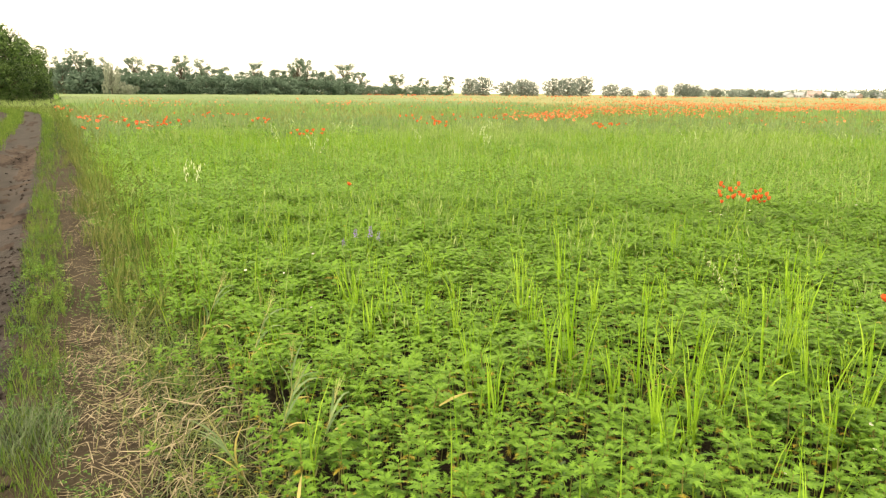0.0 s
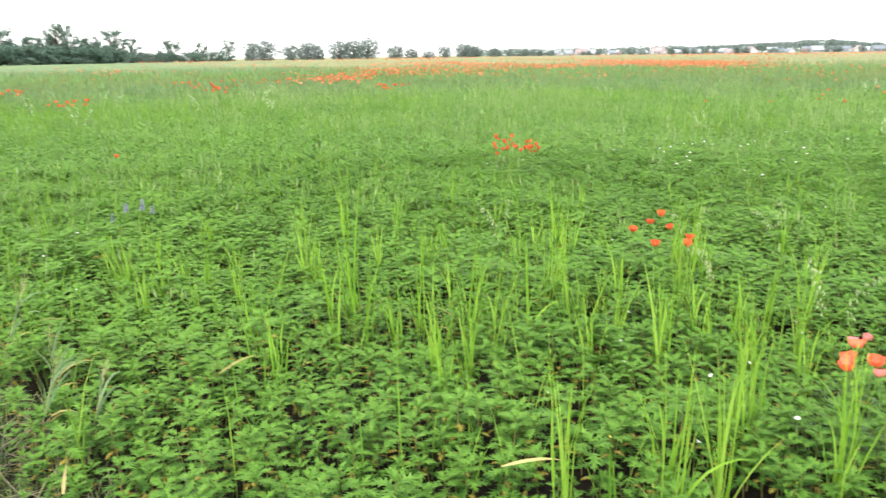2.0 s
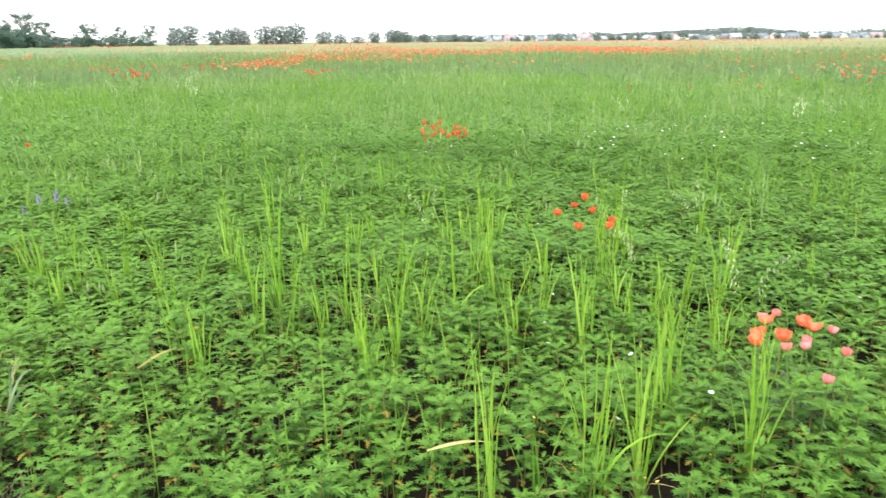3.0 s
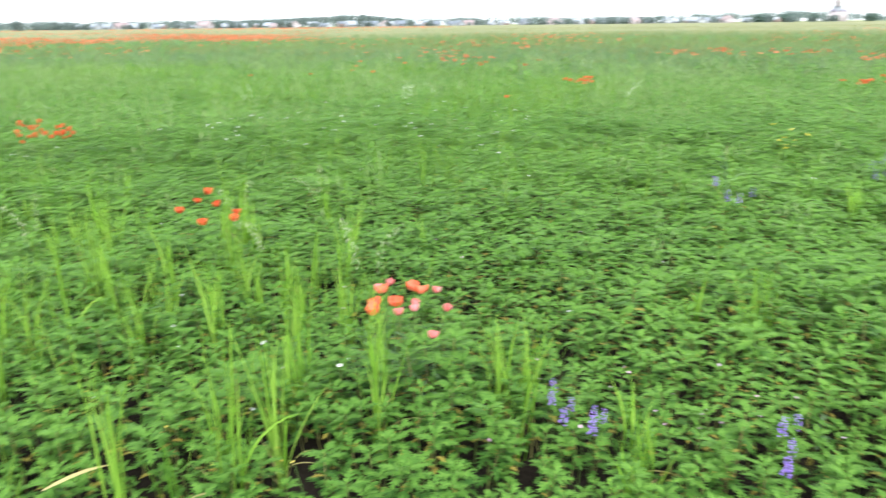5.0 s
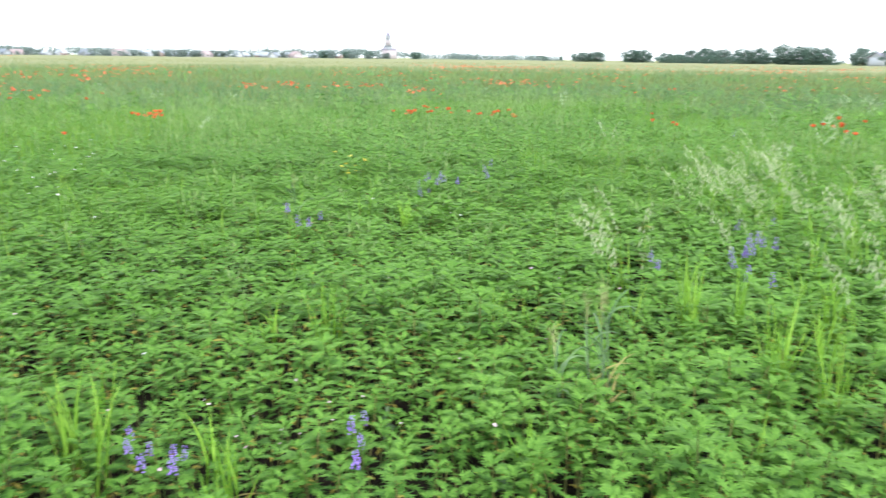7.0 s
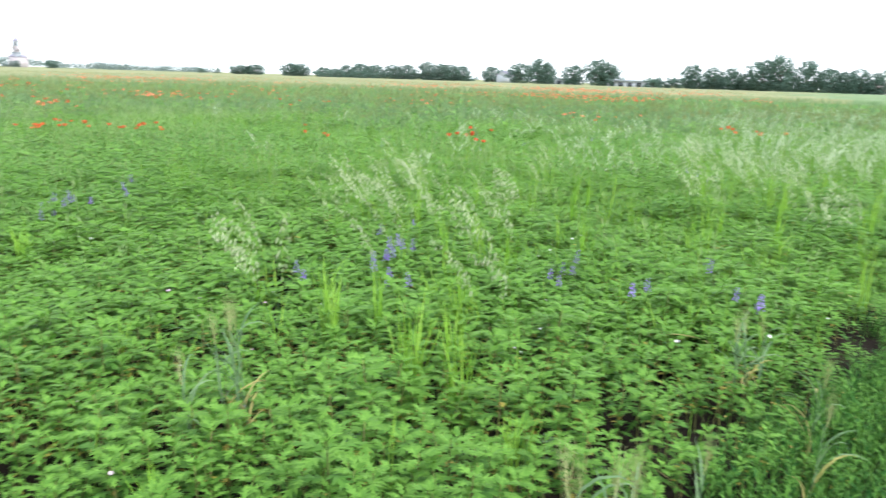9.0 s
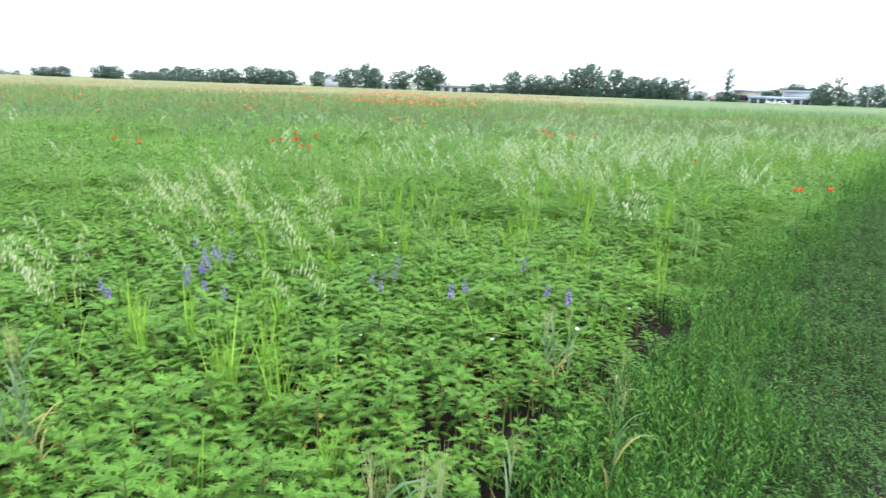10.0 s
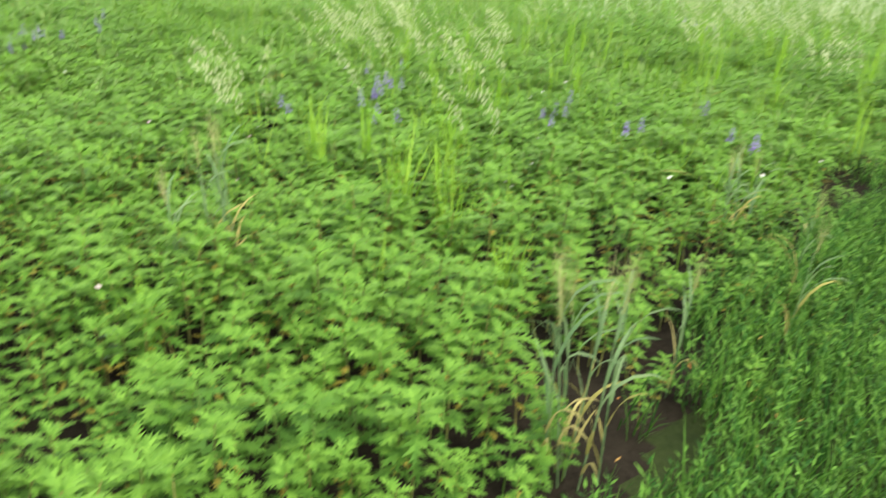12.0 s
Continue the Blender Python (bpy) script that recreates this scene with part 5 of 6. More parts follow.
def oat_proto(stalks):
    ob = thing("wild_oat", "wild oat with pale drooping spikelets on thin stalks", "wild oat", "wild oats")
    for _ in range(stalks):
        full = oat_geo(Geo(), pyr.uniform(0.82, 1.05), 28, 7)
        v, f, s = full.arrays()
        shift = np.array([pyr.uniform(-0.06, 0.06), pyr.uniform(-0.06, 0.06), 0])
        for slot, name, mat_ in ((0, "stalk", BLADE), (1, "panicle", OAT)):
            fs = f[s == slot]
            used, inv = np.unique(fs, return_inverse=True)
            piece = part(name, mesh(name, v[used] + shift, inv.reshape(-1, 3), [mat_]), ob, "pale drooping oat panicle" if slot else "")
            if slot:
                tagged(piece, kind="stuff")
    for _ in range(2):
        g = Geo()
        blade(g, (pyr.uniform(-0.05, 0.05), pyr.uniform(-0.05, 0.05), 0), pyr.uniform(0, 6.28), pyr.uniform(0.35, 0.6), 0.011, pyr.uniform(0.3, 1.4), 1.45, 4)
        part("blade", g.mesh("blade", [BLADE]), ob)
    return ob


oat_kinds = [oat_proto(2) for _ in range(4)]
OAT_SPOTS = [(5.90, -4.67, 8), (7.6, -5.9, 9), (4.62, -4.11, 5), (4.35, -3.35, 1), (6.6, -4.86, 6), (4.94, -3.05, 2), (3.98, -2.72, 2), (3.53, -3.40, 2), (5.74, -5.55, 4), (6.98, -8.14, 4), (4.93, -5.20, 2), (3.36, -7.69, 3), (3.11, -8.00, 2), (4.76, -8.62, 6), (5.9, -9.6, 6), (5.03, 2.63, 1), (3.95, 1.91, 1), (4.21, 1.48, 1), (5.74, 2.25, 1), (4.19, 3.54, 1), (6.2, -10.8, 7), (4.9, -10.4, 6), (7.4, -12.2, 6), (5.2, -12.4, 6)]
n = 0
for x, y, count in OAT_SPOTS:
    for _ in range(count):
        px, py = x + pyr.gauss(0, 0.28), y + pyr.gauss(0, 0.28)
        m = Matrix.Translation((px, py, float(ground_z(px, py)) - 0.01)) @ Matrix.Rotation(pyr.gauss(0, 0.5), 4, "Z") @ Matrix.Scale(pyr.uniform(0.85, 1.08) * (1.0 if y < 0 else 0.72), 4)
        if n < 4:
            oat_kinds[n].matrix_basis = m
        else:
            repeat(oat_kinds[n % 4], m)
        n += 1

oats = Geo()
oat_far = []
for _ in range(6):
    g = Geo()
    for _ in range(3):
        one = oat_geo(Geo(), pyr.uniform(0.8, 1.0), 11, 4, fat=1.6)
        g.join(one, Matrix.Translation((pyr.uniform(-0.12, 0.12), pyr.uniform(-0.12, 0.12), 0)))
    oat_far.append(g)
wx, wy = jitter_grid(0, 34, -48, 30, 0.42)
b, r = np.degrees(np.arctan2(wx, wy)), np.hypot(wx, wy)
dens = 0.5 * np.clip((b - 146) / 6, 0, 1) * np.clip((r - 11) / 4, 0, 1) * np.clip((46 - r) / 8, 0, 1)
dens = dens + 0.22 * np.clip((b - 128) / 8, 0, 1) * np.clip((r - 9) / 3, 0, 1) * np.clip((30 - r) / 8, 0, 1)
dens = np.minimum(0.95, dens) * np.clip((lattice(wx, wy, 2.4, 61) * 0.6 + lattice(wx, wy, 0.8, 63) * 0.4 - 0.36) * 3.5, 0.05, 1) + 0.02 * (r > 11) * (r < 30) * (lattice(wx, wy, 2.2, 62) > 0.55)
ok = (wx > field_edge(wy) + 0.4) & (rng.uniform(0, 1, len(wx)) < dens)
scatter(oats, oat_far, np.stack([wx[ok], wy[ok], wx[ok] * 0], -1), rng.uniform(0.8, 1.1, ok.sum()), 0.08)
thing("oat_stand", "wide drift of pale wild oats over the weeds", "wild oats", kind="stuff", me=oats.mesh("oat_stand", [BLADES, OATS]))


# ---- poppies, one by one ----
def petal_geo(size, cup):
    """A broad crumpled petal, curving up from the heart into a bowl."""
    g = Geo()
    n, m = 6, 4
    v = []
    for i in range(m + 1):
        t = i / m * cup
        for j in range(n + 1):
            a = (j / n - 0.5) * 2.1
            rim = 1.0 - 0.16 * (2 * j / n - 1) ** 4 * (i / m) + 0.05 * math.sin(j * 2.6 + i) * (i / m)
            rad = size * math.sin(min(t, 1.35)) * (1 - 0.10 * max(0.0, t - 1.35)) * rim
            v.append((math.cos(a) * rad, math.sin(a) * rad, size * (1.12 - 1.12 * math.cos(t)) * rim + 0.05 * size * math.sin(j * 2.1 + 1.3 * i)))
    f = []
    for i in range(m):
        for j in range(n):
            q = i * (n + 1) + j
            f += [[q, q + 1, q + n + 2], [q, q + n + 2, q + n + 1]]
    return g.add(v, f)


def poppy_proto(cup, pale, size=0.034, mat_=None):
    ob = thing("poppy", "faded pinkish-orange poppy on a thin hairy stem" if pale else "orange-red poppy in bloom on a thin hairy stem", "poppy", "poppies in the weeds")
    g = Geo()
    tube(g, [(0, 0, 0), (0.01, 0, 0.18), (-0.01, 0.01, 0.36), (0, 0, 0.47)], [0.0024, 0.0022, 0.002, 0.0018], 5)
    part("stem", g.mesh("stem", [STEM], True), ob)
    flower = new("flower", None)
    flower.parent = ob
    flower.matrix_basis = Matrix.Translation((0, 0, 0.47)) @ Matrix.Rotation(0.3, 4, "X")
    g = Geo(); prism(g, 8, 0.006, 0.009, 0.0, 0.012)
    part("heart", g.mesh("heart", [BUD if pale else HEART], True), flower, "pale seed head" if pale else "dark poppy heart")
    for k in range(4):
        part("petal", petal_geo(size * (1.0 if k % 2 else 1.1), cup).mesh("petal", [mat_ or (PALEPETAL if pale else PETAL)], True), flower, m=Matrix.Translation((0, 0, 0.001 * k)) @ Matrix.Rotation(k * 1.571, 4, "Z"))
    g = Geo()
    for k in range(8):
        a = k * 0.83
        for j in range(5):
            kite(g, (math.cos(a) * 0.022 * j, math.sin(a) * 0.022 * j, 0.06 + 0.03 * j + 0.012 * k), (math.cos(a + 0.6 * (-1) ** j), math.sin(a + 0.6 * (-1) ** j), 0.4), (-math.sin(a), math.cos(a), 0), 0.05, 0.010)
    part("foliage", g.mesh("foliage", [POPPYLEAF]), ob, "finely cut grey-green poppy leaves")
    return ob


poppy_kinds = [poppy_proto(1.45, False), poppy_proto(1.2, False), poppy_proto(1.7, False), poppy_proto(1.9, True, 0.019), poppy_proto(1.62, False, 0.030, ORANGE)]
used_kinds = set()


def poppy(x, y, kind, z=0.47, s=1.0):
    m = Matrix.Translation((x, y, float(ground_z(x, y)) if math.hypot(x, y) < 60 else 0.0)) @ Matrix.Rotation(pyr.uniform(0, 6.28), 4, "Z") @ Matrix.Rotation(pyr.gauss(0, 0.035), 4, "X") @ Matrix.Diagonal((s, s, z / 0.47, 1))
    if kind in used_kinds:
        return repeat(poppy_kinds[kind], m)
    used_kinds.add(kind)
    poppy_kinds[kind].matrix_basis = m
    return poppy_kinds[kind]


for x, y in [(4.35, 2.76), (4.71, 2.86), (4.95, 2.93), (4.58, 2.62), (4.12, 2.44), (4.24, 2.31), (4.42, 2.38)]:
    poppy(x, y, pyr.choice((0, 2)), 0.45, 0.8)
for n, (x, y) in enumerate([(3.05, 0.93), (3.20, 0.93), (2.92, 0.88), (3.04, 0.81), (3.27, 0.81), (3.21, 0.75)]):
    poppy(x, y, 4, 0.47)
for x, y in [(3.26, 0.70), (2.92, 0.75), (2.99, 0.70), (3.07, 0.72), (3.05, 0.63), (2.77, 0.56), (3.34, 0.96), (3.23, 0.96)]:
    poppy(x, y, 3, 0.47)
CLUSTERS_NORTH = [(7.62, 7.02, 9, 0.20, 0.50), (7.34, 6.34, 17, 0.22, 0.49), (6.90, 6.55, 4, 0.10, 0.49), (5.35, 17.6, 9, 0.35, 0.7), (12.8, 26.4, 8, 1.0, 0.75), (16.0, 1.55, 10, 0.35, 0.5), (20.5, 4.9, 8, 2.2, 0.6), (16.4, -3.95, 8, 0.4, 0.5), (17.2, -4.65, 6, 0.3, 0.5), (16.3, -5.5, 12, 0.5, 0.5), (11.3, -10.1, 7, 0.35, 0.55), (12.4, -11.4, 3, 0.3, 0.55), (3.1, 24.1, 12, 0.6, 0.7), (5.2, 30.9, 10, 1.1, 0.72)]
CLUSTERS_SOUTH = [(6.2, 25.3, 8, 0.6, 0.7), (1.9, 23.5, 6, 0.5, 0.7), (0.9, 23.0, 4, 0.4, 0.6), (11.0, 22.2, 12, 0.6, 0.7), (16.4, 27.7, 12, 1.0, 0.7), (15.4, 19.4, 7, 0.4, 0.66), (12.5, 25.3, 7, 0.9, 0.75), (24, -13.3, 5, 1.6, 0.65), (9.7, -17.0, 8, 0.7, 0.6), (23.0, 33.0, 6, 1.6, 0.7), (16.9, 21.1, 8, 0.6, 0.62), (26.5, -1.0, 5, 1.8, 0.7), (6.5, 34, 5, 2.0, 0.65)]
for x, y, count, rad, z in CLUSTERS_NORTH + CLUSTERS_SOUTH:
    for _ in range(count):
        poppy(x + pyr.gauss(0, rad * 0.6), y + pyr.gauss(0, rad * 0.6), pyr.choice((0, 0, 1, 2)), z * pyr.uniform(0.88, 1.12), 1.12 if math.hypot(x, y) > 14 else 0.62)
for x, y in [(3.07, 8.61), (16.09, 7.41), (16.78, 6.19), (15.48, 8.53), (17.87, 7.13), (11.46, 2.06), (14.41, -8.32), (12.64, -7.40), (12.13, -7.51), (11.80, -7.37), (2.41, -10.32), (2.50, -10.5), (2.19, -10.83), (4.77, -13.25), (14.37, -17.40), (1.05, 28.66), (6.87, 27.96)]:
    poppy(x, y, pyr.choice((0, 1)), 0.58, 0.85)


# ---- larkspur ----
def larkspur_proto(height):
    ob = thing("larkspur", "violet-blue larkspur spike standing in the weeds", "larkspur", "larkspurs")
    g = Geo()
    tube(g, [(0, 0, 0), (0.006, 0, height * 0.5), (0, 0.004, height)], [0.0025, 0.002, 0.001], 4)
    part("stem", g.mesh("stem", [STEM], True), ob)
    count = 8
    for k in range(count):
        g = Geo()
        for w in range(3):
            wa = w * 2.094
            cx, cy, cz = math.cos(wa) * 0.010, math.sin(wa) * 0.010, w * 0.003
            for j in range(5):
                a = j * 1.257 + w
                kite(g, (cx, cy, cz), (math.cos(a) * 0.6 + math.cos(wa) * 0.5, math.sin(a) * 0.6 + math.sin(wa) * 0.5, 0.45), (-math.sin(a), math.cos(a), 0), 0.012, 0.0095, 0.6)
        a = k * 2.4
        z = height * (0.77 + 0.23 * k / count)
        part("floret", g.mesh("floret", [VIOLET]), ob, m=Matrix.Translation((0, 0, z)) @ Matrix.Rotation(a, 4, "Z") @ Matrix.Scale(1.1 - 0.5 * k / count, 4))
    g = Geo()
    for k in range(14):
        a, z = k * 2.1, height * 0.1 + height * 0.035 * k
        kite(g, (0, 0, z), (math.cos(a) * 0.9, math.sin(a) * 0.9, 0.4), (-math.sin(a), math.cos(a), 0), 0.05, 0.004)
    part("foliage", g.mesh("foliage", [STEM]), ob)
    return ob


spur_kinds = [larkspur_proto(0.38), larkspur_proto(0.34), larkspur_proto(0.42)]
SPURS_EAST = [(2.27, 6.47), (2.50, 6.78), (2.51, 6.49), (2.61, 6.56), (3.05, 0.11), (2.89, 0.11), (2.83, 0.04), (2.71, 0.04), (2.74, -0.04), (2.75, -0.07), (2.67, -0.06), (2.77, -0.68), (2.73, -0.74), (2.88, -0.76), (2.57, -0.68), (4.65, -3.00), (4.57, -3.00), (5.34, -4.03), (4.74, -3.74), (4.73, -3.78), (4.86, -4.01), (5.65, -4.71), (4.31, -3.55), (4.14, -3.37), (8.12, -2.15), (7.92, -2.20), (8.27, -2.41), (7.28, -1.97), (6.94, -0.68), (6.80, -0.72), (6.51, -0.89), (8.59, -3.07), (12.55, -8.99)]
SPURS_SOUTH = [(8.3, -2.3), (8.45, -2.5), (8.2, -2.45), (8.5, -2.25), (8.35, -2.6), (8.05, -2.3), (6.1, -0.75), (6.25, -0.8), (9.0, -3.2), (8.85, -3.15), (4.90, -4.03), (4.68, -3.99), (3.65, -4.39), (3.66, -4.49), (3.66, -4.60), (3.49, -4.33), (3.69, -4.69), (2.98, -4.42), (2.94, -4.55), (3.24, -5.64), (2.95, -5.16), (2.53, -4.83), (2.46, -4.99), (2.31, -4.80), (3.83, -3.37), (4.19, -3.38), (6.71, -10.56), (6.13, -10.14), (6.27, -10.52), (6.4, -10.3), (11.54, -11.88), (11.4, -12.1), (11.47, -13.92), (11.09, -10.28), (4.70, -3.68), (4.78, -3.82), (4.66, -3.80), (4.82, -3.70)]
for n, (x, y) in enumerate(SPURS_EAST + SPURS_SOUTH):
    m = Matrix.Translation((x, y, float(ground_z(x, y)))) @ Matrix.Rotation(pyr.uniform(0, 6.28), 4, "Z") @ Matrix.Rotation(pyr.gauss(0, 0.12), 4, "X") @ Matrix.Scale(pyr.uniform(0.80, 1.0) * (0.86 if math.hypot(x, y) < 4 else 1.14), 4)
    if n < 3:
        spur_kinds[n].matrix_basis = m
    else:
        repeat(spur_kinds[n % 3], m)


# ---- bindweed and other small flowers ----
def cup_proto(name, label, category, group, mat_, size, height):
    ob = thing(name, label, category, group)
    g = Geo()
    v = [(0, 0, 0)] + [(size * q * math.cos(k * 0.628), size * q * math.sin(k * 0.628), size * zz) for q, zz in ((0.35, 0.45), (1.0, 0.75)) for k in range(10)]
    f = []
    for k in range(10):
        j = (k + 1) % 10
        f += [[0, 1 + k, 1 + j], [1 + k, 11 + k, 11 + j], [1 + k, 11 + j, 1 + j]]
    g.add(v, f)
    part("bloom", g.mesh("bloom", [mat_], True), ob, m=Matrix.Translation((0, 0, height)) @ Matrix.Rotation(0.4, 4, "X"))
    g = Geo(); tube(g, [(0, 0, 0), (0.01, 0.01, height * 0.6), (0, 0, height)], [0.0015, 0.0012, 0.001], 3)
    part("stem", g.mesh("stem", [STEM]), ob)
    return ob


def sow(proto, spots, s0=0.8, s1=1.2):
    for n, (x, y) in enumerate(spots):
        m = Matrix.Translation((x, y, float(ground_z(x, y)))) @ Matrix.Rotation(pyr.uniform(0, 6.28), 4, "Z") @ Matrix.Rotation(pyr.gauss(0, 0.15), 4, "X") @ Matrix.Scale(pyr.uniform(s0, s1), 4)
        if n:
            repeat(proto, m)
        else:
            proto.matrix_basis = m


def strew(count, x0, x1, y0, y1, near=2.2):
    spots = []
    while len(spots) < count:
        x, y = pyr.uniform(x0, x1), pyr.uniform(y0, y1)
        if x > float(field_edge(y)) + 0.15 and math.hypot(x - 0.1, y + 0.3) > near:
            spots.append((x, y))
    return spots


sow(cup_proto("bindweed_flower", "small white bindweed flower open among the weeds", "bindweed", "bindweed flowers", WHITE, 0.010, 0.24), [(1.56, 5.94), (1.49, 4.93), (2.95, 6.03), (2.29, 1.77), (2.31, -3.95), (2.85, -3.35), (2.83, -3.38), (3.02, 1.9), (2.9, 1.75), (2.75, 0.95), (4.0, -4.9), (4.1, -4.75), (4.3, -5.1), (4.51, -5.32), (4.69, -5.77), (4.45, -5.5), (2.94, -3.56), (2.9, -3.5)] + strew(48, 1, 9, -7, 9), 0.8, 1.25)
sow(cup_proto("white_weed_flower", "small white flower standing over the low weeds", "wildflower", "white wildflowers", WHITE, 0.015, 0.34), strew(56, 8, 13, 1.5, 6), 0.8, 1.15)
sow(cup_proto("pink_weed_flower", "tiny pale pink flower on a low weed", "wildflower", "pink wildflowers", PINKISH, 0.008, 0.24), strew(34, 2.4, 5.5, -3.0, 1.5) + [(3.0 + pyr.gauss(0, 0.2), -0.3 + pyr.gauss(0, 0.3)) for _ in range(20)])
sow(cup_proto("yellow_weed_flower", "small yellow flower among the green weeds", "wildflower", "yellow wildflowers", YELLOW, 0.006, 0.26), strew(34, 2, 12, -6, -0.5) + [(2.25 + pyr.gauss(0, 0.15), 1.05 + pyr.gauss(0, 0.2)) for _ in range(7)] + strew(16, 14, 20, 10, 15))
sow(cup_proto("yellow_weed_flower", "tall yellow flower rising over the weeds", "wildflower", "yellow wildflowers", YELLOW, 0.020, 0.46), [(8.75 + pyr.gauss(0, 0.10), -1.5 + pyr.gauss(0, 0.10)) for _ in range(9)], 0.75, 1.25)


# ---- cereal stalks strayed to the field's edge ----
def cereal(x, y, h, bluish=True, lean=0.1, label="stray cereal stalk with a bristly ear and withered lower leaves"):
    ob = thing("cereal_stalk", label, "cereal", "stray cereal stalks", m=Matrix.Translation((x, y, float(ground_z(x, y)))) @ Matrix.Rotation(pyr.uniform(0, 6.28), 4, "Z") @ Matrix.Rotation(lean, 4, "X"))
    g = Geo(); tube(g, [(0, 0, 0), (0.005, 0, h * 0.45), (-0.004, 0.004, h * 0.86)], [0.0032, 0.0028, 0.0018], 5)
    part("stem", g.mesh("stem", [EAR if not bluish else BLUEWHEAT], True), ob)
    g = Geo()
    for k in range(22):
        a, z = k * 1.9, h * 0.85 + 0.085 * k / 22
        kite(g, (0, 0, z), (math.cos(a) * 0.4, math.sin(a) * 0.4, 0.85), (-math.sin(a), math.cos(a), 0), 0.015, 0.006)
        kite(g, (math.cos(a) * 0.005, math.sin(a) * 0.005, z + 0.008), (math.cos(a) * 0.26, math.sin(a) * 0.26, 0.95), (-math.sin(a), math.cos(a), 0), pyr.uniform(0.07, 0.12), 0.0014)
    part("ear", g.mesh("ear", [EAR]), ob, "bristly cereal ear")
    for k in range(7):
        g = Geo()
        dry = k < 3
        blade(g, (0, 0, h * (0.08 + 0.11 * k)), pyr.uniform(0, 6.28), pyr.uniform(0.18, 0.30), 0.0125, pyr.uniform(1.2, 2.6), 1.3, 5, twist=1.2)
        part("leaf", g.mesh("leaf", [DRYBLADE if dry else BLUEWHEAT]), ob, "withered yellow leaf" if dry else "")
    return ob


for x, y, h in ((2.90, -1.81, 0.72), (2.93, -1.76, 0.66), (2.87, -1.84, 0.70), (2.95, -1.85, 0.62), (1.93, -4.02, 0.55), (1.97, -3.96, 0.5), (1.90, -4.08, 0.48), (2.02, -4.06, 0.42), (1.24, -2.00, 0.70), (1.26, -2.05, 0.66), (1.20, -2.04, 0.68), (1.28, -1.97, 0.62), (1.18, -2.10, 0.64), (1.30, -2.08, 0.56), (1.36, -2.68, 0.46), (1.29, -3.33, 0.5), (1.49, -3.74, 0.46), (2.86, -1.60, 0.5), (6.7, -0.75, 0.62)):
    cereal(x, y, h)
for x, y, h in ((0.75, 3.2, 0.45), (0.62, 3.05, 0.40), (0.95, 3.6, 0.5), (0.85, 4.2, 0.5), (0.7, 4.9, 0.5), (0.9, 3.0, 0.35)):
    cereal(x, y, h, False, pyr.uniform(0.2, 0.7), "straw-coloured cereal stalk bent over at the field's edge")


# ---- the verges ----
def sprig(height, leaves, length, width):
    """An upright stalk with small narrow leaves."""
    g = Geo()
    tube(g, [(0, 0, 0), (0.006, 0.004, height)], [0.0016, 0.0008], 3)
    for k in range(leaves):
        a, z = k * 2.4, height * (0.15 + 0.85 * k / leaves)
        kite(g, (0, 0, z), (math.cos(a) * 0.75, math.sin(a) * 0.75, 0.65), (-math.sin(a), math.cos(a), 0), length * pyr.uniform(0.8, 1.2), width, 0.45, 0.1)
    return g


verge = Geo()
sprigs = [sprig(0.21, 15, 0.034, 0.0085), sprig(0.26, 16, 0.036, 0.0080), sprig(0.16, 13, 0.032, 0.009), tuft_template(7, 0.24, 0.006), sprig(0.19, 15, 0.030, 0.0095)]
wx, wy = jitter_grid(0.3, 16, -120, -1.2, 0.045)
thin_out = rng.uniform(0, 1, len(wx)) < np.minimum(1, (4.5 / np.maximum(-wy, 1)) ** 1.55)
wx, wy = wx[thin_out], wy[thin_out]
e = wx - field_edge(wy) + (lattice(wx, wy, 0.5, 71) - 0.5) * 0.3
width_ = np.interp(-wy, [1, 3, 5, 7.5, 10, 40], [0.42, 0.52, 0.64, 0.56, 0.5, 0.9]) + (lattice(wx, wy, 0.7, 84) - 0.5) * 0.35
ok = (e < 0.02 + (lattice(wx, wy, 0.16, 78) - 0.5) * 0.3) & (e > -width_ - rng.exponential(0.10, len(wx))) & (wx > rut_edge(wy) + 0.05)
scatter(verge, sprigs, np.stack([wx[ok], wy[ok], ground_z(wx[ok], wy[ok])], -1), rng.uniform(0.7, 1.25, ok.sum()) * (1 + np.clip(-wy[ok] - 6, 0, 60) * 0.045), 0.2)
thing("verge_grass", "lush bright green grass along the field's edge", "grass", kind="stuff", me=verge.mesh("verge_grass", [VERGE]))


def rosette(leaves, length, width, rise):
    g = Geo()
    for k in range(leaves):
        a = k * 2.4
        z = rise * pyr.uniform(0.2, 1)
        kite(g, (0.01 * math.cos(a), 0.01 * math.sin(a), z), (math.cos(a) * 0.9, math.sin(a) * 0.9, pyr.uniform(-0.1, 0.4)), (-math.sin(a), math.cos(a), 0.1), length * pyr.uniform(0.7, 1.2), width, 0.5, 0.2)
    return g


low = Geo()
rosettes = [rosette(13, 0.024, 0.0095, 0.08), rosette(15, 0.022, 0.0085, 0.12), rosette(11, 0.028, 0.011, 0.06), sprig(0.14, 14, 0.026, 0.008)]
wx, wy = jitter_grid(-0.2, 14, -120, -0.8, 0.048)
thin_out = rng.uniform(0, 1, len(wx)) < np.minimum(1, (8.0 / np.maximum(-wy, 1)) ** 1.6)
wx, wy = wx[thin_out], wy[thin_out]
e = wx - field_edge(wy) + (lattice(wx, wy, 0.5, 71) - 0.5) * 0.3
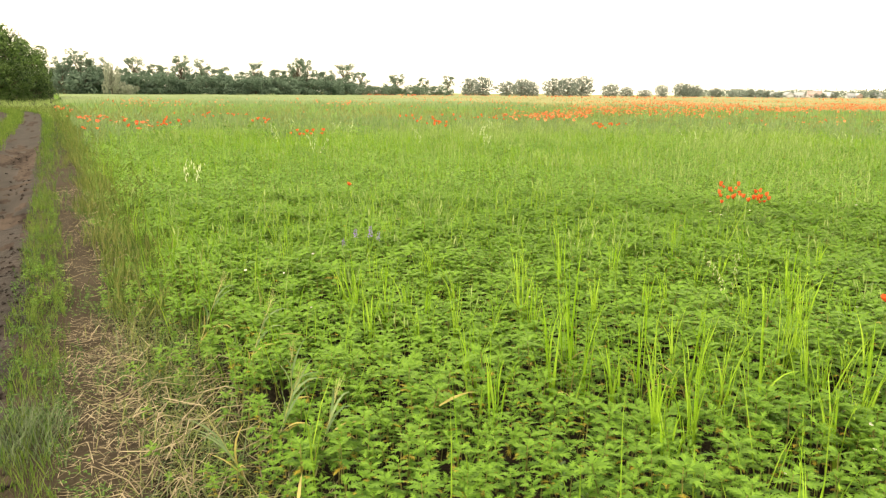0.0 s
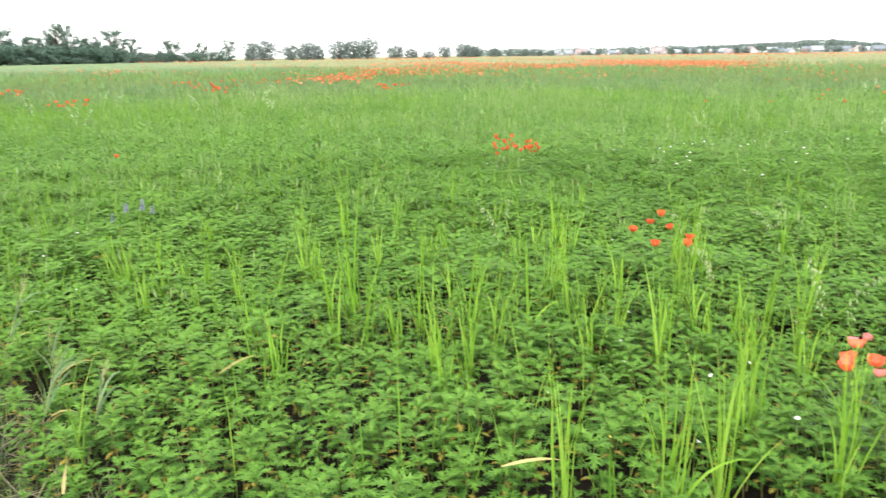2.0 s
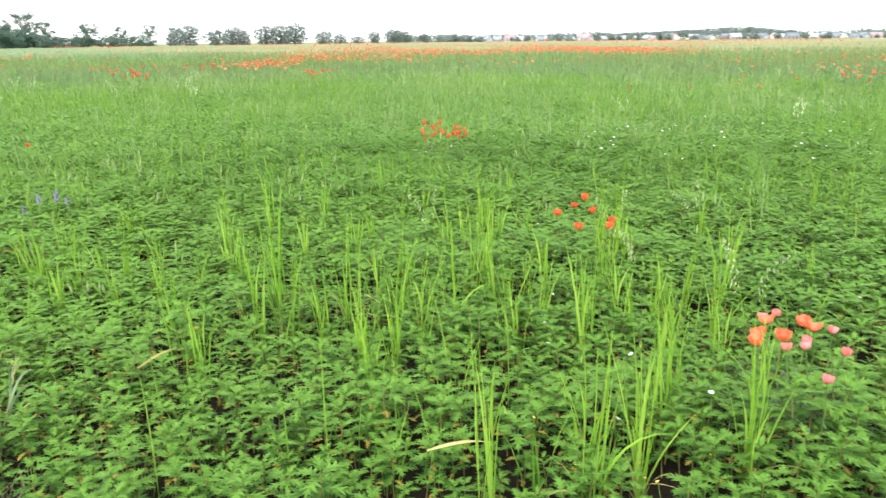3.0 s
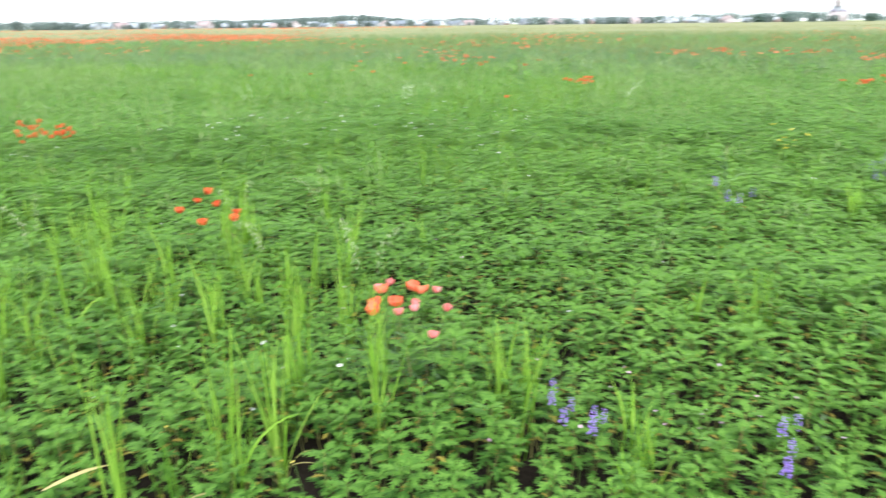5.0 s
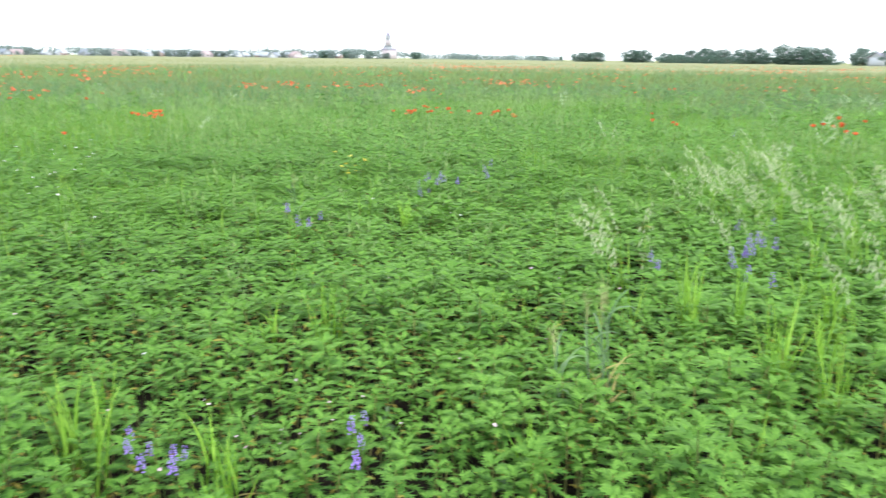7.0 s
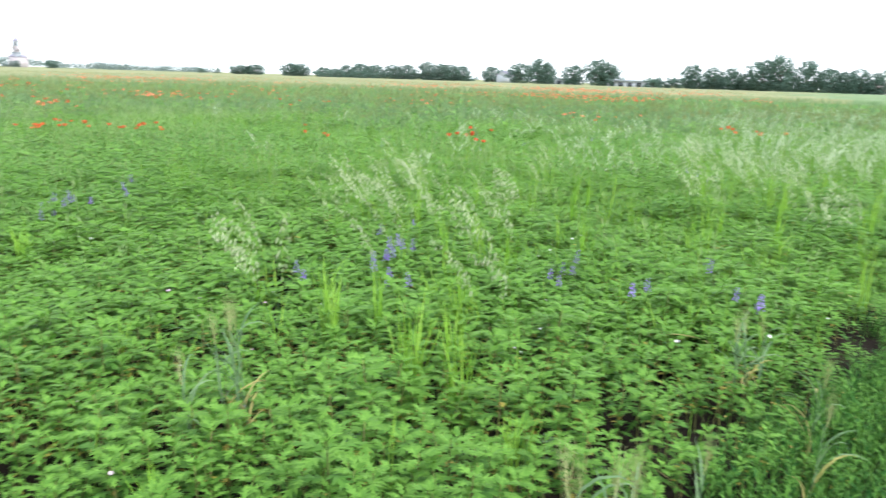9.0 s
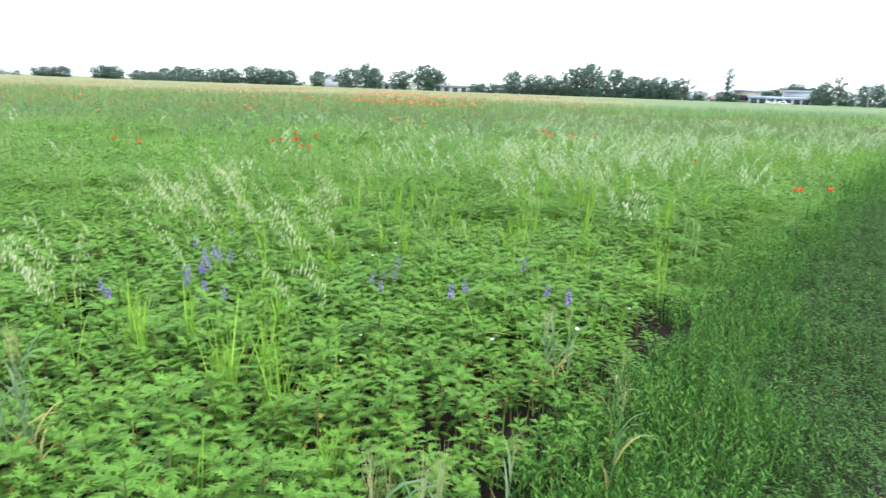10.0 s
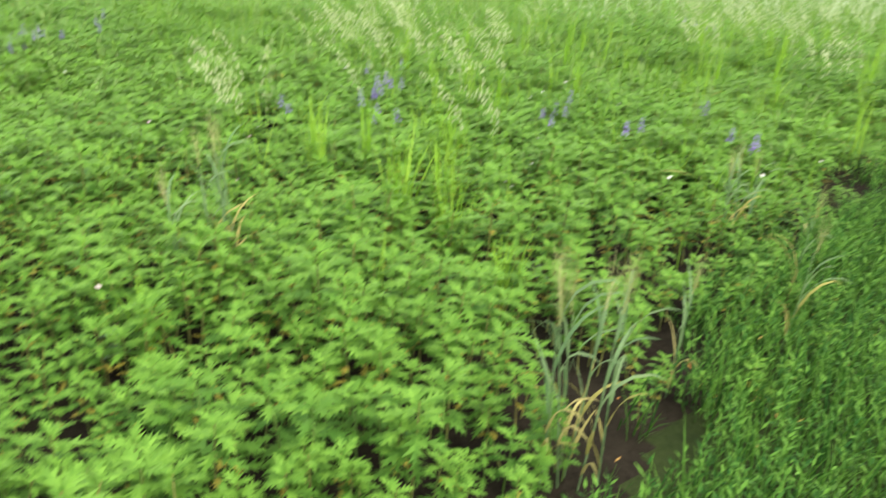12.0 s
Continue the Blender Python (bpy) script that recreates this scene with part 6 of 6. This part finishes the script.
width_ = np.interp(-wy, [1, 3, 5, 7.5, 10, 40], [0.42, 0.52, 0.64, 0.56, 0.5, 0.9]) + (lattice(wx, wy, 0.7, 84) - 0.5) * 0.35
ok = (e < -width_ + 0.1) & (wx > rut_edge(wy) + (lattice(wx, wy, 0.25, 72) - 0.6) * 0.3) & (lattice(wx, wy, 0.22, 73) > 0.12)
scatter(low, rosettes, np.stack([wx[ok], wy[ok], ground_z(wx[ok], wy[ok])], -1), rng.uniform(0.8, 1.45, ok.sum()) * (1 + np.clip(-wy[ok] - 6, 0, 60) * 0.045), 0.25)
# the same low growth on the strip between the track and the trodden path, and thinly on the path
wx, wy = jitter_grid(-0.6, 0.7, 1.0, 50, 0.075)
thin_out = rng.uniform(0, 1, len(wx)) < np.clip(7.0 / wy, 0.12, 1)
wx, wy = wx[thin_out], wy[thin_out]
u = wx - rut_edge(wy)
ok = ((u > -0.05) & (u < 0.32) & (lattice(wx, wy, 0.3, 74) > 0.32)) | ((u >= 0.28) & (wx < field_edge(wy) + 0.3) & (lattice(wx, wy, 0.3, 75) > 0.62))
scatter(low, rosettes, np.stack([wx[ok], wy[ok], ground_z(wx[ok], wy[ok])], -1), rng.uniform(0.7, 1.2, ok.sum()) * (1 + np.clip(wy[ok] - 7, 0, 40) * 0.03), 0.25)
thing("low_weeds", "low dark green leafy weeds creeping over the verge", "weeds", kind="stuff", me=low.mesh("low_weeds", [LOWLEAF]))

young = Geo()
wx, wy = jitter_grid(-0.5, 2.2, 1.4, 14, 0.10)
e = wx - field_edge(wy)
u = wx - rut_edge(wy)
ok = ((e > -0.12) & (e < 1.1) & (rng.uniform(0, 1, len(wx)) < np.clip(0.34 + e * 0.7, 0, 0.85)) & (lattice(wx, wy, 0.3, 79) > 0.3)) | ((u > 0.0) & (u < 0.3) & (wy > 6) & (lattice(wx, wy, 0.35, 80) > 0.6))
scatter(young, weeds_mid, np.stack([wx[ok], wy[ok], ground_z(wx[ok], wy[ok])], -1), rng.uniform(0.22, 0.48, ok.sum()), 0.25)
thing("young_weeds", "small young weeds thinning out into the trodden edge", "weeds", kind="stuff", me=young.mesh("young_weeds", [WEEDS, OLDLEAF, YOUNGS, UNDERSTEM]))

fringe = Geo()
short_tufts = [tuft_template(6, 0.16, 0.006), tuft_template(5, 0.24, 0.006), tuft_template(6, 0.12, 0.007)]
wx, wy = jitter_grid(-3.6, 1.8, 1.5, 90, 0.12)
thin_out = rng.uniform(0, 1, len(wx)) < np.clip(7.5 / wy, 0.08, 1)
wx, wy = wx[thin_out], wy[thin_out]
u, e = wx - rut_edge(wy), wx - field_edge(wy)
g1 = (u > 0.0) & (u < 0.32) & (lattice(wx, wy, 0.5, 76) > np.where(wy < 5, 0.42, 0.1))
g2 = (e > -0.08) & (e < 1.0) & (lattice(wx, wy, 0.35, 77) > 0.25)
g3 = (u > -1.6) & (u < -1.05)
g4 = (u < -2.7)
g5 = (e > -0.1) & (wy > 9)
ok = g1 | g2 | g3 | g4 | (g5 & (u > 0.1))
dried = Geo()
old = ok & (e > -0.25) & (wy > 4) & (rng.uniform(0, 1, len(wx)) < 0.7)
for out_, ok in ((fringe, ok & ~old), (dried, old)):
    scatter(out_, short_tufts, np.stack([wx[ok], wy[ok], ground_z(wx[ok], wy[ok])], -1), rng.uniform(0.6, 1.2, ok.sum()) * np.interp(wy[ok], [2, 5, 8, 20, 48], [0.5, 0.65, 0.75, 0.95, 1.9]), 0.2)
# a dense low band between the mud and the trodden path
wx, wy = jitter_grid(-0.5, 0.4, 2.2, 14, 0.05)
u = wx - rut_edge(wy) + (lattice(wx, wy, 0.4, 93) - 0.5) * 0.18
ok = (u > 0.0) & (u < 0.27) & (rng.uniform(0, 1, len(wx)) < np.clip(6.0 / wy, 0.3, 0.8)) & (lattice(wx, wy, 0.22, 94) > 0.22)
scatter(fringe, short_tufts, np.stack([wx[ok], wy[ok], ground_z(wx[ok], wy[ok])], -1), rng.uniform(0.35, 0.75, ok.sum()), 0.35)
# the green middle strip and the far side of the track, out to the bend
wx, wy = jitter_grid(-6.5, 1.2, 7, 76, 0.21)
u = wx - rut_edge(wy) + (lattice(wx, wy, 0.5, 85) - 0.5) * 0.22
ok = ((u > -1.72) & (u < -0.98) & (wy > 9)) | ((u < -2.7) & (u > -4.2)) | ((u > 0.06) & (wx < field_edge(wy) + 0.45) & ((u < 0.34) | (wx > field_edge(wy) - 0.06) | (wy > 18)) & (lattice(wx, wy, 0.6, 86) > 0.4))
old = ok & (u > 0.34) & (rng.uniform(0, 1, len(wx)) < 0.7)
for out_, ok in ((fringe, ok & ~old), (dried, old)):
    scatter(out_, short_tufts, np.stack([wx[ok], wy[ok], ground_z(wx[ok], wy[ok])], -1), rng.uniform(0.8, 1.4, ok.sum()) * np.interp(wy[ok], [9, 20, 48], [0.8, 1.0, 1.7]), 0.2)
wx, wy = jitter_grid(0.0, 1.9, 5, 46, 0.10)
e = wx - field_edge(wy) + (lattice(wx, wy, 0.7, 91) - 0.5) * 0.4
ok = (e > -0.15) & (e < 0.65 + wy * 0.012) & (rng.uniform(0, 1, len(wx)) < np.clip(10.0 / wy, 0.25, 0.95)) & (lattice(wx, wy, 0.5, 92) > 0.3)
scatter(dried, short_tufts, np.stack([wx[ok], wy[ok], ground_z(wx[ok], wy[ok])], -1), rng.uniform(0.8, 1.9, ok.sum()), 0.25)
thing("dry_verge_grass", "olive and yellowing grass between the trodden strip and the weeds", "grass", kind="stuff", me=dried.mesh("dry_verge_grass", [OLIVE]))
thing("fringe_grass", "short rough grass fringing the muddy track", "grass", kind="stuff", me=fringe.mesh("fringe_grass", [FRINGE]))

# short grass beside and between the ruts, round the standpoint and across the track
wx, wy = jitter_grid(-9, 1.2, -14, 16, 0.34)
u, e = wx - rut_edge(wy), wx - field_edge(wy)
ok = ((u < -2.72) & (lattice(wx, wy, 0.8, 81) > 0.2)) | ((u > -1.62) & (u < -1.08) & (wy < 1.5)) | ((u > 0.05) & (e < 0.1) & (wy > -1.3) & (wy < 1.6))
side = Geo()
scatter(side, short_tufts, np.stack([wx[ok], wy[ok], ground_z(wx[ok], wy[ok])], -1), rng.uniform(0.5, 1.1, ok.sum()), 0.2)
wx, wy = jitter_grid(-0.1, 1.3, -1.3, 1.7, 0.075)
u, e = wx - rut_edge(wy), wx - field_edge(wy)
ok = (u > 0.04 + (lattice(wx, wy, 0.25, 82) - 0.5) * 0.2) & (e < 0.15) & (lattice(wx, wy, 0.22, 83) > 0.25)
scatter(side, rosettes, np.stack([wx[ok], wy[ok], ground_z(wx[ok], wy[ok])], -1), rng.uniform(0.7, 1.3, ok.sum()), 0.25)
thing("trackside_grass", "short rough grass and low leaves beside the wheel ruts", "grass", kind="stuff", me=side.mesh("trackside_grass", [FRINGE]))

# rough grass on the bank where the track bends away
bank = Geo()
wx, wy = jitter_grid(-14, 0.9, 46, 126, 0.85)
u = wx - rut_edge(wy)
ok = ((u > 0.05) | (u < -2.75)) & (wx < field_edge(wy) + 0.3)
scatter(bank, short_tufts, np.stack([wx[ok], wy[ok], wx[ok] * 0], -1), rng.uniform(2.0, 3.6, ok.sum()), 0.2)
thing("bank_grass", "rough pale green grass on the bank below the trackside trees", "grass", kind="stuff", me=bank.mesh("bank_grass", [PALEGRASS]))

# a big grassy clump at the rut's edge
clump = thing("grass_clump", "dense grey-green grass clump at the edge of the mud", "grass", m=Matrix.Translation((-0.22, 3.95, 0.0)))
g = Geo()
for _ in range(560):
    blade(g, (pyr.gauss(0, 0.10), pyr.gauss(0, 0.17), -0.03), pyr.uniform(0, 6.28), pyr.uniform(0.09, 0.21), 0.005, pyr.uniform(0.2, 1.6), 1.2, 3)
tagged(part("tussock", g.mesh("tussock", [TUSSOCK]), clump), kind="stuff")

# dry straw strewn over the trodden edge
straw = Geo()
for k in range(430):
    if k < 250:
        x, y = 0.42 + pyr.gauss(0, 0.22), 3.55 + pyr.gauss(0, 0.62)
    else:
        y = pyr.uniform(2.4, 14)
        x = float(field_edge(y)) - 0.08 + pyr.gauss(0, 0.20)
    if x < -0.05:
        continue
    thick = 0.9 if k % 3 else 1.7
    a, ln = pyr.gauss(0.9, 0.8), pyr.uniform(0.07, 0.24) * thick ** 0.7
    z = float(ground_z(x, y)) + pyr.uniform(0.008, 0.07)
    c, s = math.cos(a), math.sin(a)
    k1 = pyr.uniform(-0.22, 0.22) * ln
    tube(straw, [(x, y, z), (x + c * ln * 0.5 - s * k1, y + s * ln * 0.5 + c * k1, z + pyr.uniform(-0.01, 0.07)), (x + c * ln, y + s * ln, z + pyr.uniform(-0.03, 0.05))], [0.0014 * thick, 0.0018 * thick, 0.0012 * thick], 3)
thing("straw_litter", "dry pale straw strewn over the trodden field edge", "straw", kind="stuff", me=straw.mesh("straw_litter", [STRAW]))

# flattened olive grass matted between the straw and the weeds
mat_grass = Geo()
for _ in range(5200):
    y = pyr.uniform(1.8, 6.5) if pyr.random() < 0.7 else pyr.uniform(6, 14)
    x = float(field_edge(y)) + pyr.gauss(0.14, 0.18)
    if x < float(rut_edge(y)) + 0.2:
        continue
    up = pyr.random() < 0.35
    blade(mat_grass, (x, y, float(ground_z(x, y))), pyr.uniform(0, 6.28), pyr.uniform(0.08, 0.24), pyr.uniform(0.003, 0.006), pyr.uniform(0.6, 2.0), pyr.uniform(0.9, 1.4) if up else pyr.uniform(0.2, 0.6), 3, int(pyr.random() < 0.35))
thing("matted_grass", "flattened olive and yellowing grass along the trodden edge", "grass", kind="stuff", me=mat_grass.mesh("matted_grass", [SHEAF, TUSSOCK]))

# fine dry litter over the trodden earth
litter = Geo()
for _ in range(5200):
    y = pyr.uniform(1.6, 15) if pyr.random() < 0.5 else pyr.uniform(1.8, 6)
    x = float(field_edge(y)) - 0.2 + pyr.gauss(0, 0.26)
    if x < float(rut_edge(y)) + 0.22:
        continue
    a = pyr.uniform(0, 6.28)
    kite(litter, (x, y, float(ground_z(x, y)) + pyr.uniform(0.003, 0.03)), (math.cos(a), math.sin(a), pyr.uniform(-0.1, 0.2)), (-math.sin(a), math.cos(a), 0.1), pyr.uniform(0.03, 0.11), 0.0035, 0.5, 0.05)
thing("dry_litter", "fine dry grass litter on the trodden earth", "litter", kind="stuff", me=litter.mesh("dry_litter", [STRAW]))

# clods of mud on the track
clods = Geo()
for k in range(880):
    y = pyr.uniform(1.7, 9) if k < 600 else pyr.uniform(-8, -2) if k < 800 else pyr.uniform(9, 24)
    x = float(rut_edge(y)) - abs(pyr.gauss(0, 0.3)) + 0.06
    s = pyr.uniform(0.008, 0.024) if k < 800 else pyr.uniform(0.012, 0.035)
    x -= 0.2 * (k >= 800)
    z = float(ground_z(x, y))
    g = Geo(); prism(g, 6, s, s * 0.6, -s * 0.4, s * 0.55, pyr.uniform(0, 6)); 
    v, f, sl = g.arrays()
    v = v * np.array([1, pyr.uniform(0.6, 1.3), pyr.uniform(0.5, 0.9)]) + rng.normal(0, 0.22, v.shape) * s + np.array([pyr.gauss(0, 0.15) * s] * 3) + np.array([x, y, z])
    clods.add(v, f)
thing("mud_clods", "wet brown clods of mud lying on the track", "mud", kind="stuff", me=clods.mesh("mud_clods", [MUD]))

# puddles in the rut
def puddle(x, y, rx, ry, z):
    rim = [(x + rx * math.cos(k * 0.35) * (1 + 0.2 * math.sin(k * 1.7)), y + ry * math.sin(k * 0.35) * (1 + 0.15 * math.cos(k * 2.3)), z) for k in range(18)]
    thing("puddle", "small puddle of rainwater in the muddy rut", "puddle", "puddles", me=mesh("puddle", [(x, y, z)] + rim, [[0, 1 + k, 1 + (k + 1) % 18] for k in range(18)], [water]))


for x, y, rx, ry in ((-0.80, 8.1, 0.26, 0.55), (-0.95, 24.0, 0.18, 0.9)):
    puddle(x, y, rx, ry, -0.112)


# grey-green mugwort among the ragged weeds
grey_leaf = ragweed_leaf(1.0).mesh("leaf", [PALELEAF])
grey = thing("mugwort", "pale grey-green mugwort sprig among the weeds", "mugwort", "mugwort sprigs")
part("stem", stem_me, grey)
for m, size in weed_plan(pyr, 0.24, 10):
    part("leaf", grey_leaf, grey, m=m @ Matrix.Scale(size * 1.15, 4))
sow(grey, [(2.13, -2.82), (1.77, 2.40), (1.69, 2.12), (1.05, 2.34), (3.5, 2.32), (3.09, -0.87), (2.51, -1.23), (2.39, -0.75), (2.6, -2.2), (3.3, -1.9)], 0.6, 0.85)

# dry leaves of the last crop, caught on the weeds
for x, y, z, a in ((2.19, -4.06, 0.30, 0.6), (1.65, -4.12, 0.22, 2.0), (1.78, 1.51, 0.26, -0.7), (0.67, 2.46, 0.2, 1.2), (1.45, 2.9, 0.26, 0.2), (1.25, 4.1, 0.25, 2.6)):
    g = Geo()
    blade(g, (0, 0, 0), a, 0.22, 0.014, 0.6, 0.25, 5, twist=1.6)
    thing("dry_leaf", "dry yellow cereal leaf caught on the weeds", "dry leaf", "dry leaves", me=g.mesh("dry_leaf", [DRYBLADE]), m=Matrix.Translation((x, y, z)))

specks = Geo()
for _ in range(130):
    y = -pyr.uniform(1.6, 9)
    x = float(field_edge(y)) - pyr.uniform(-0.3, 1.2)
    a = pyr.uniform(0, 6.28)
    kite(specks, (x, y, float(ground_z(x, y)) + pyr.uniform(0.03, 0.2)), (math.cos(a), math.sin(a), pyr.uniform(-0.3, 0.5)), (-math.sin(a), math.cos(a), 0.2), pyr.uniform(0.015, 0.035), 0.008)
thing("withered_leaves", "withered orange-yellow leaves scattered in the verge", "leaves", kind="stuff", me=specks.mesh("withered_leaves", [WITHERED]))
